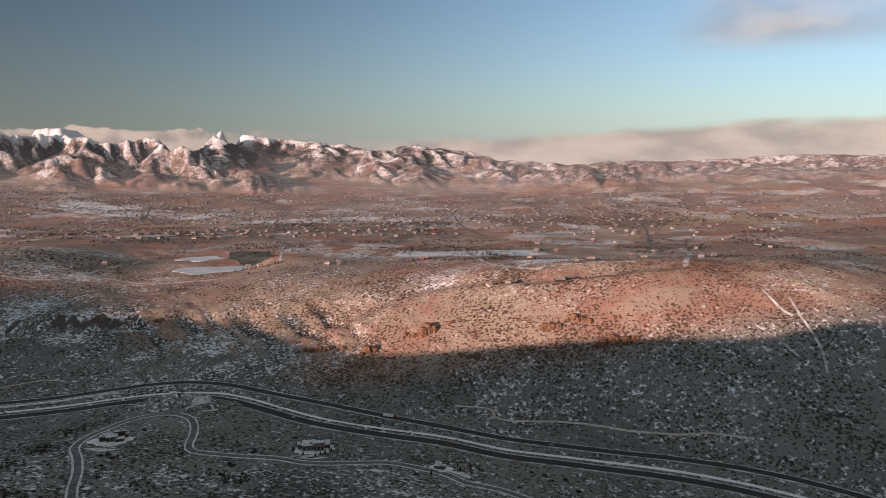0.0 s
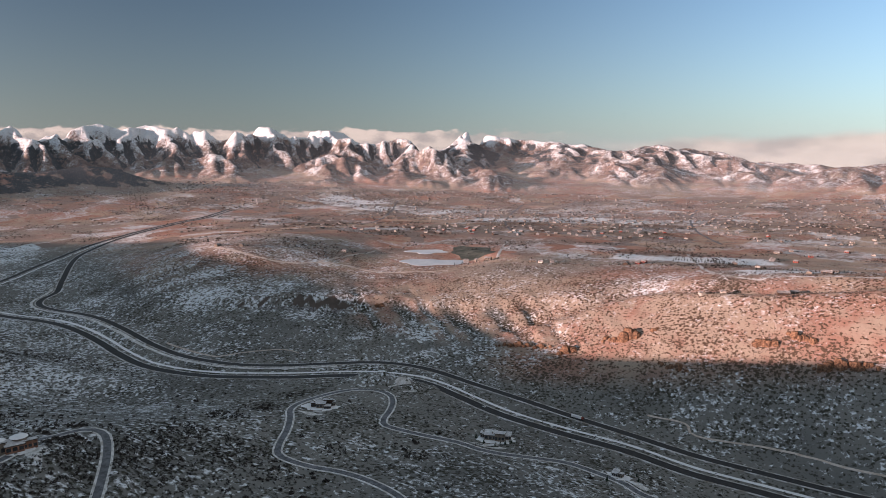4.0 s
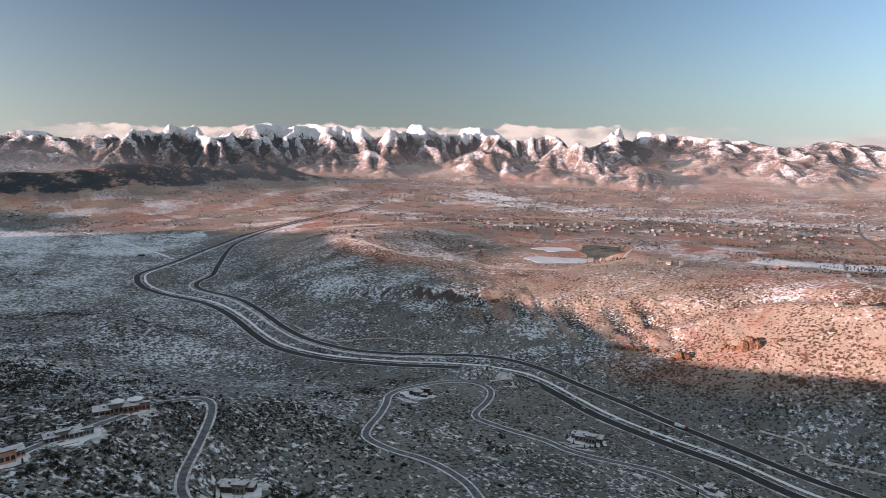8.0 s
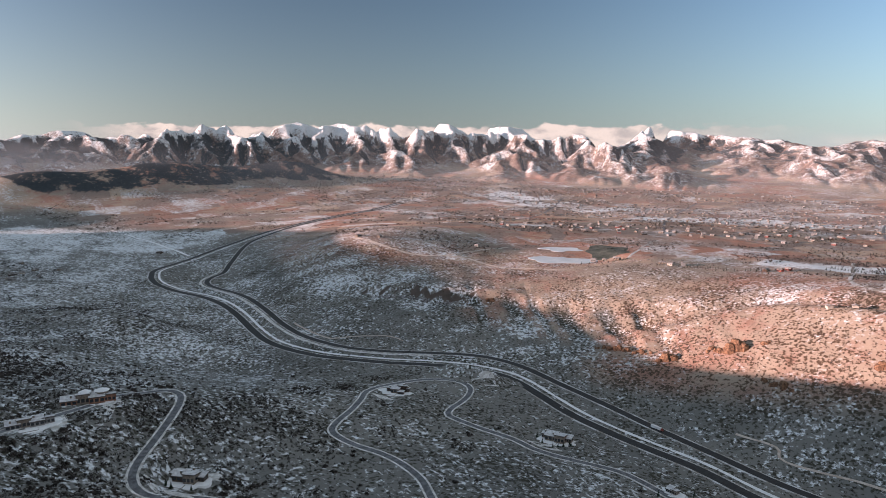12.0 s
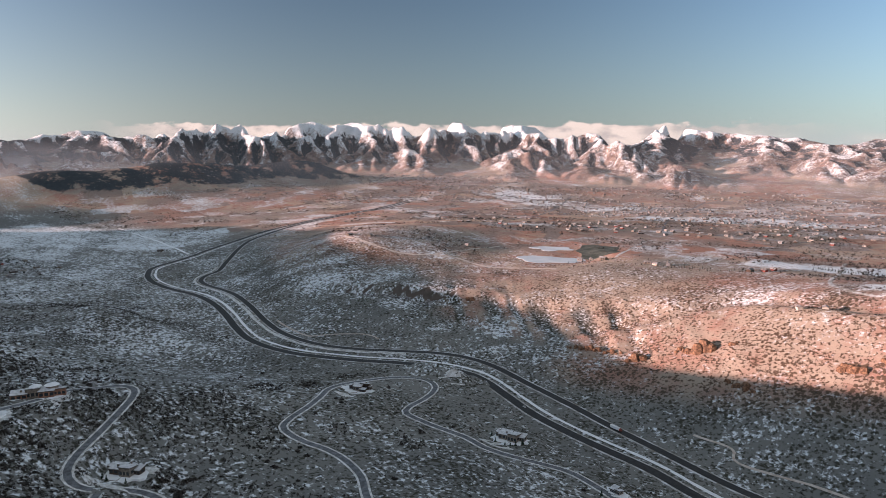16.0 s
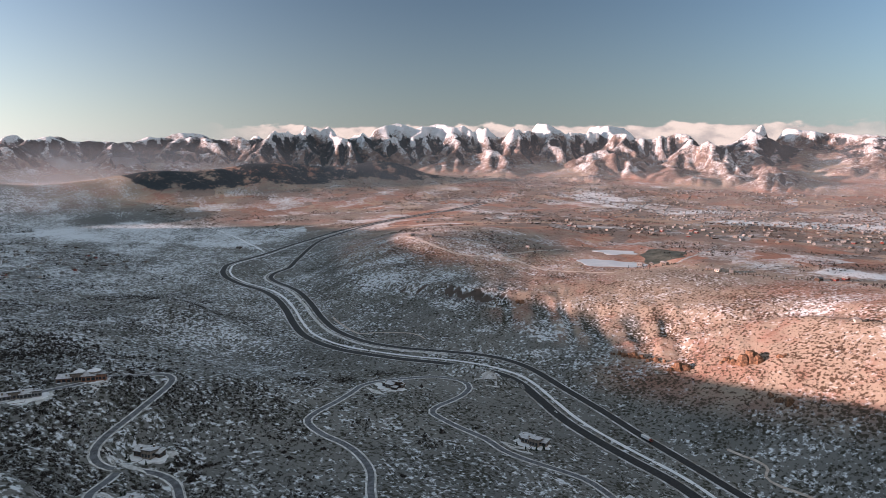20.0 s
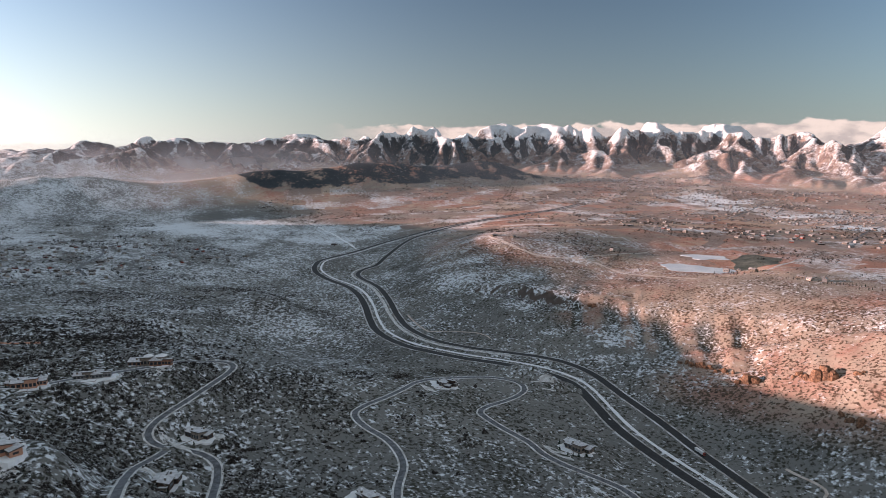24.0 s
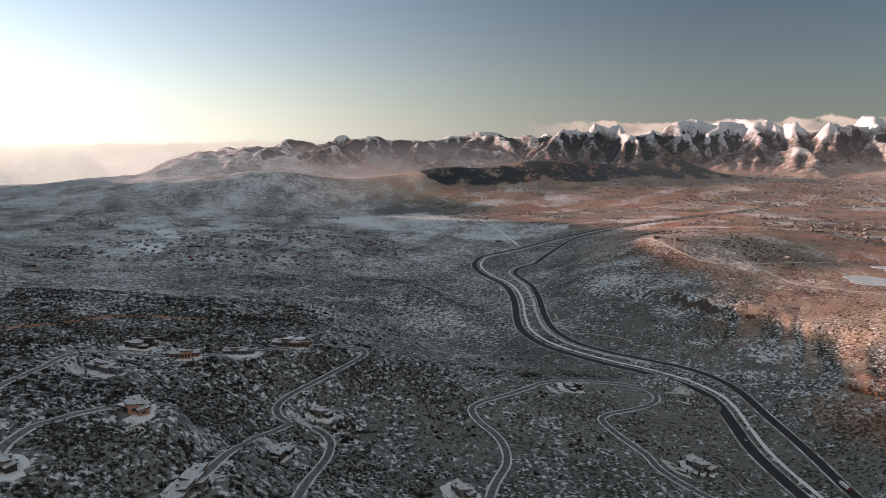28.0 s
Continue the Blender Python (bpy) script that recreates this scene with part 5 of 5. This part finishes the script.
dens = 0.02 + smooth(0.5, 0.68, fbm(x / 110 + 23, y / 110 + 5, 5))
town = (r.uniform(size=len(x)) < dens * 0.8) & ((y > 1250) | (x < -1050) & (y < 820))
x, y = x[town], y[town]
beside = np.array([p for p in taken for _ in range(3)]) + r.normal(size=(3 * len(taken), 2)) * 13
x, y = np.concatenate([x, beside[:, 0]]), np.concatenate([y, beside[:, 1]])
scatter_mesh("town_trees", np.column_stack([x, y, land_height(x, y) + 0.5]), r.uniform(1.8, 4.6, len(x)), 7, 1.1, BARE_TREES, "bare winter trees and hedges between the houses", "trees", 13)


def fir(seed, h):
    """A small conifer: trunk and a ragged crown of drooping boughs."""
    rn = random.Random(seed)
    root = new("fir_tree")
    bm = bmesh.new()
    bmesh.ops.create_cone(bm, cap_ends=True, segments=7, radius1=h * 0.03, radius2=h * 0.006, depth=h * 0.95, matrix=Matrix.Translation((0, 0, h * 0.475)))
    part("trunk", bm, BARK, root)
    bm = bmesh.new()
    for k in range(15):
        t = k / 14
        z, reach = h * (0.12 + 0.86 * t), h * 0.24 * (1 - t) ** 0.8 + 0.08
        for j in range(9):
            a = rn.uniform(0, 2 * math.pi)
            q = reach * rn.uniform(0.7, 1.15)
            tip = (q * math.cos(a), q * math.sin(a), z - 0.25 * q)
            w = q * 0.32
            l = bm.verts.new((0.5 * q * math.cos(a) - w * math.sin(a), 0.5 * q * math.sin(a) + w * math.cos(a), z - 0.1 * q))
            m = bm.verts.new((0.5 * q * math.cos(a) + w * math.sin(a), 0.5 * q * math.sin(a) - w * math.cos(a), z - 0.1 * q))
            bm.faces.new((bm.verts.new((0, 0, z + 0.12 * q)), l, bm.verts.new(tip)))
            bm.faces.new((bm.verts.new((0, 0, z + 0.12 * q)), bm.verts.new(tip), m))
    part("crown", bm, NEEDLES, root)
    return tagged(root, "dark green young fir tree standing in the snow", "tree", "fir trees by the houses")


FIRS = [fir(1, 5.0), fir(2, 6.5)]
spots = []
for hx, hy, ht, many in ((-132, 690, 8, 9), (-30, 228, -25, 10), (-280, 166, 40, 8), (-276, 351, 25, 5), (-186, 301, -35, 5), (-2, 667, -15, 3), (-358, 229, 75, 3)):
    rn = random.Random(int(hx))
    for k in range(many):
        a = rn.uniform(0, 2 * math.pi)
        spots.append((hx + 19 * math.cos(a) * rn.uniform(0.85, 1.1), hy + 15 * math.sin(a) * rn.uniform(0.85, 1.1)))
for k in range(26):
    spots.append((-190 + (k * 67 % 150), 1296 + (k * 29 % 32)))
for k in range(22):
    spots.append((150 + (k * 61 % 160), 1195 + (k * 37 % 70)))
for k in range(16):
    spots.append((-390 + (k * 53 % 90), 1318 + (k * 31 % 34)))
for k in range(30):
    spots.append((20 + (k * 37 % 90), 1420 + (k * 23 % 40)))
for i, (fx, fy) in enumerate(spots):
    src = FIRS[i % 2]
    m = pose(fx, fy, ground_at(fx, fy) - 0.1, 0, 0, i * 47)
    if i < 2:
        src.matrix_world = m
    else:
        copy_thing(src, m)


# ---- vehicles on the highway ----
def wheel(bm, x, y, r, w):
    bmesh.ops.create_cone(bm, cap_ends=True, segments=14, radius1=r, radius2=r, depth=w, matrix=Matrix.Translation((x, y, r)) @ Matrix.Rotation(math.pi / 2, 4, "X"))


def add_wheels(root, places, r):
    for x, y in places:
        bm = bmesh.new()
        wheel(bm, x, y, r, 0.25)
        part("wheel", bm, RUBBER, root)


def car(paint, label):
    root = new("car")
    bm = bmesh.new()
    add_box(bm, -2.2, -0.9, 0.35, 2.2, 0.9, 0.95, 0.06)
    part("body", bm, paint, root)
    part("cabin", box(-1.3, -0.78, 0.95, 1.0, 0.78, 1.5, taper=0.28), GLASS, root, "dark car windows")
    part("car_roof", box(-0.98, -0.48, 1.5, 0.70, 0.48, 1.54), paint, root)
    add_wheels(root, ((-1.4, -0.85), (1.4, -0.85), (-1.4, 0.85), (1.4, 0.85)), 0.34)
    return tagged(root, label, "car", "vehicles on the highway")


def truck():
    root = new("lorry")
    part("trailer", box(-7.5, -1.25, 1.1, 5.2, 1.25, 3.95), PAINT_WHITE, root, "long white box trailer")
    part("chassis", box(-7.3, -0.9, 0.75, 8.0, 0.9, 1.1), PAINT_DARK, root)
    part("cab", box(5.7, -1.2, 1.1, 8.2, 1.2, 3.5, taper=0.12), RED_WALL, root, "red driver's cab")
    part("windscreen", box(8.1, -1.0, 2.2, 8.22, 1.0, 3.1), GLASS, root)
    add_wheels(root, [(x, s * 1.05) for x in (-6.4, -5.2, 4.4, 5.5, 7.4) for s in (-1, 1)], 0.5)
    return tagged(root, "articulated lorry with white trailer and red cab", "lorry", "vehicles on the highway")


def drive(thing, line, x, lane):
    i = int(np.argmin(np.abs(line[:, 0] - x) + 3 * (line[:, 1] > 1000) * (x > -1000)))
    a, b = line[i], line[min(i + 1, len(line) - 1)]
    d = (b - a)[:2]
    d = d / np.linalg.norm(d)
    q = a[:2] + np.array([-d[1], d[0]]) * lane
    thing.matrix_world = pose(q[0], q[1], a[2] + 0.06, 0, 0, math.degrees(math.atan2(d[1], d[0])))


drive(truck(), HIGHWAYS[0], -62, -1.8)
drive(car(PAINT_WHITE, "white car on the dark highway"), HIGHWAYS[1], -172, 1.6)
drive(car(PAINT_DARK, "dark car on the highway"), HIGHWAYS[0], -430, 1.8)
drive(car(METAL, "silver car on the highway"), HIGHWAYS[0], 120, -1.8)


# ---- mist and distance haze, as pale see-through sheets ----
def mist_haze_material(name, density, seed):
    n = Nodes(name)
    t = n.t
    uv = n.node("TexCoord").outputs["UV"]
    sep = n.node("SeparateXYZ", Vector=uv)
    fade = n.math("MULTIPLY", n.math("MULTIPLY", n.step(sep.outputs["Y"], 1.0, 0.35), n.step(sep.outputs["Y"], 0.0, 0.3)), n.math("MULTIPLY", n.step(sep.outputs["X"], 0.0, 0.15), n.step(sep.outputs["X"], 1.0, 0.85)))
    wisps = n.step(n.noise(0.0022 + 0.0004 * seed, 4, 0.5), 0.25, 0.75)
    alpha = n.math("MULTIPLY", n.math("MULTIPLY", fade, density), n.math("MULTIPLY_ADD", wisps, 0.6))
    # bluish white, to stand in for the blue of distant air
    white = n.node("BsdfDiffuse", Color=(0.66, 0.70, 0.76))
    through_light = n.node("BsdfTranslucent", Color=(0.66, 0.70, 0.76))
    both = n.node("MixShader", Fac=0.5)
    t.links.new(white.outputs[0], both.inputs[1]), t.links.new(through_light.outputs[0], both.inputs[2])
    out = n.node("MixShader", Fac=alpha)
    t.links.new(n.node("BsdfTransparent").outputs[0], out.inputs[1]), t.links.new(both.outputs[0], out.inputs[2])
    t.links.new(out.outputs[0], t.nodes["Material Output"].inputs["Surface"])
    return n.mat


def mist_haze_sheet(turn0, turn1, r, z0, z1, density, seed):
    k = 40
    a = np.radians(np.linspace(turn0, turn1, k))
    rr = r + 60 * np.sin(np.linspace(0, 9, k) + seed)
    verts, uvs = [], []
    rows = 6
    for j in range(rows):
        t = j / (rows - 1)
        for i in range(k):
            q = rr[i] + 260 * t
            verts.append((CENTRE[0] - q * math.sin(a[i]), CENTRE[1] + q * math.cos(a[i]), z0 + (z1 - z0) * t))
            uvs.append((i / (k - 1), t))
    faces = [(j * k + i, j * k + i + 1, (j + 1) * k + i + 1, (j + 1) * k + i) for j in range(rows - 1) for i in range(k - 1)]
    me = bpy.data.meshes.new("mist")
    me.from_pydata(verts, [], faces)
    layer = me.uv_layers.new(name="UVMap")
    for loop in me.loops:
        layer.data[loop.index].uv = uvs[loop.vertex_index]
    for p in me.polygons:
        p.use_smooth = True
    me.materials.append(mist_haze_material("mist", density, seed))
    return tagged(new("mist", me), "thin pale sheets standing in for mist and distance haze", "mist", kind="structure")


mist_haze_sheet(50, 116, 3350, 60, 420, 0.32, 1)
mist_haze_sheet(66, 122, 2750, 30, 330, 0.14, 2)
mist_haze_sheet(60, 118, 4050, 100, 400, 0.45, 4)
# no mist ahead: these two sheets only paint distance haze
mist_haze_sheet(-48, 62, 3250, 60, 520, 0.11, 5)
mist_haze_sheet(-52, 66, 2300, 20, 420, 0.07, 7)
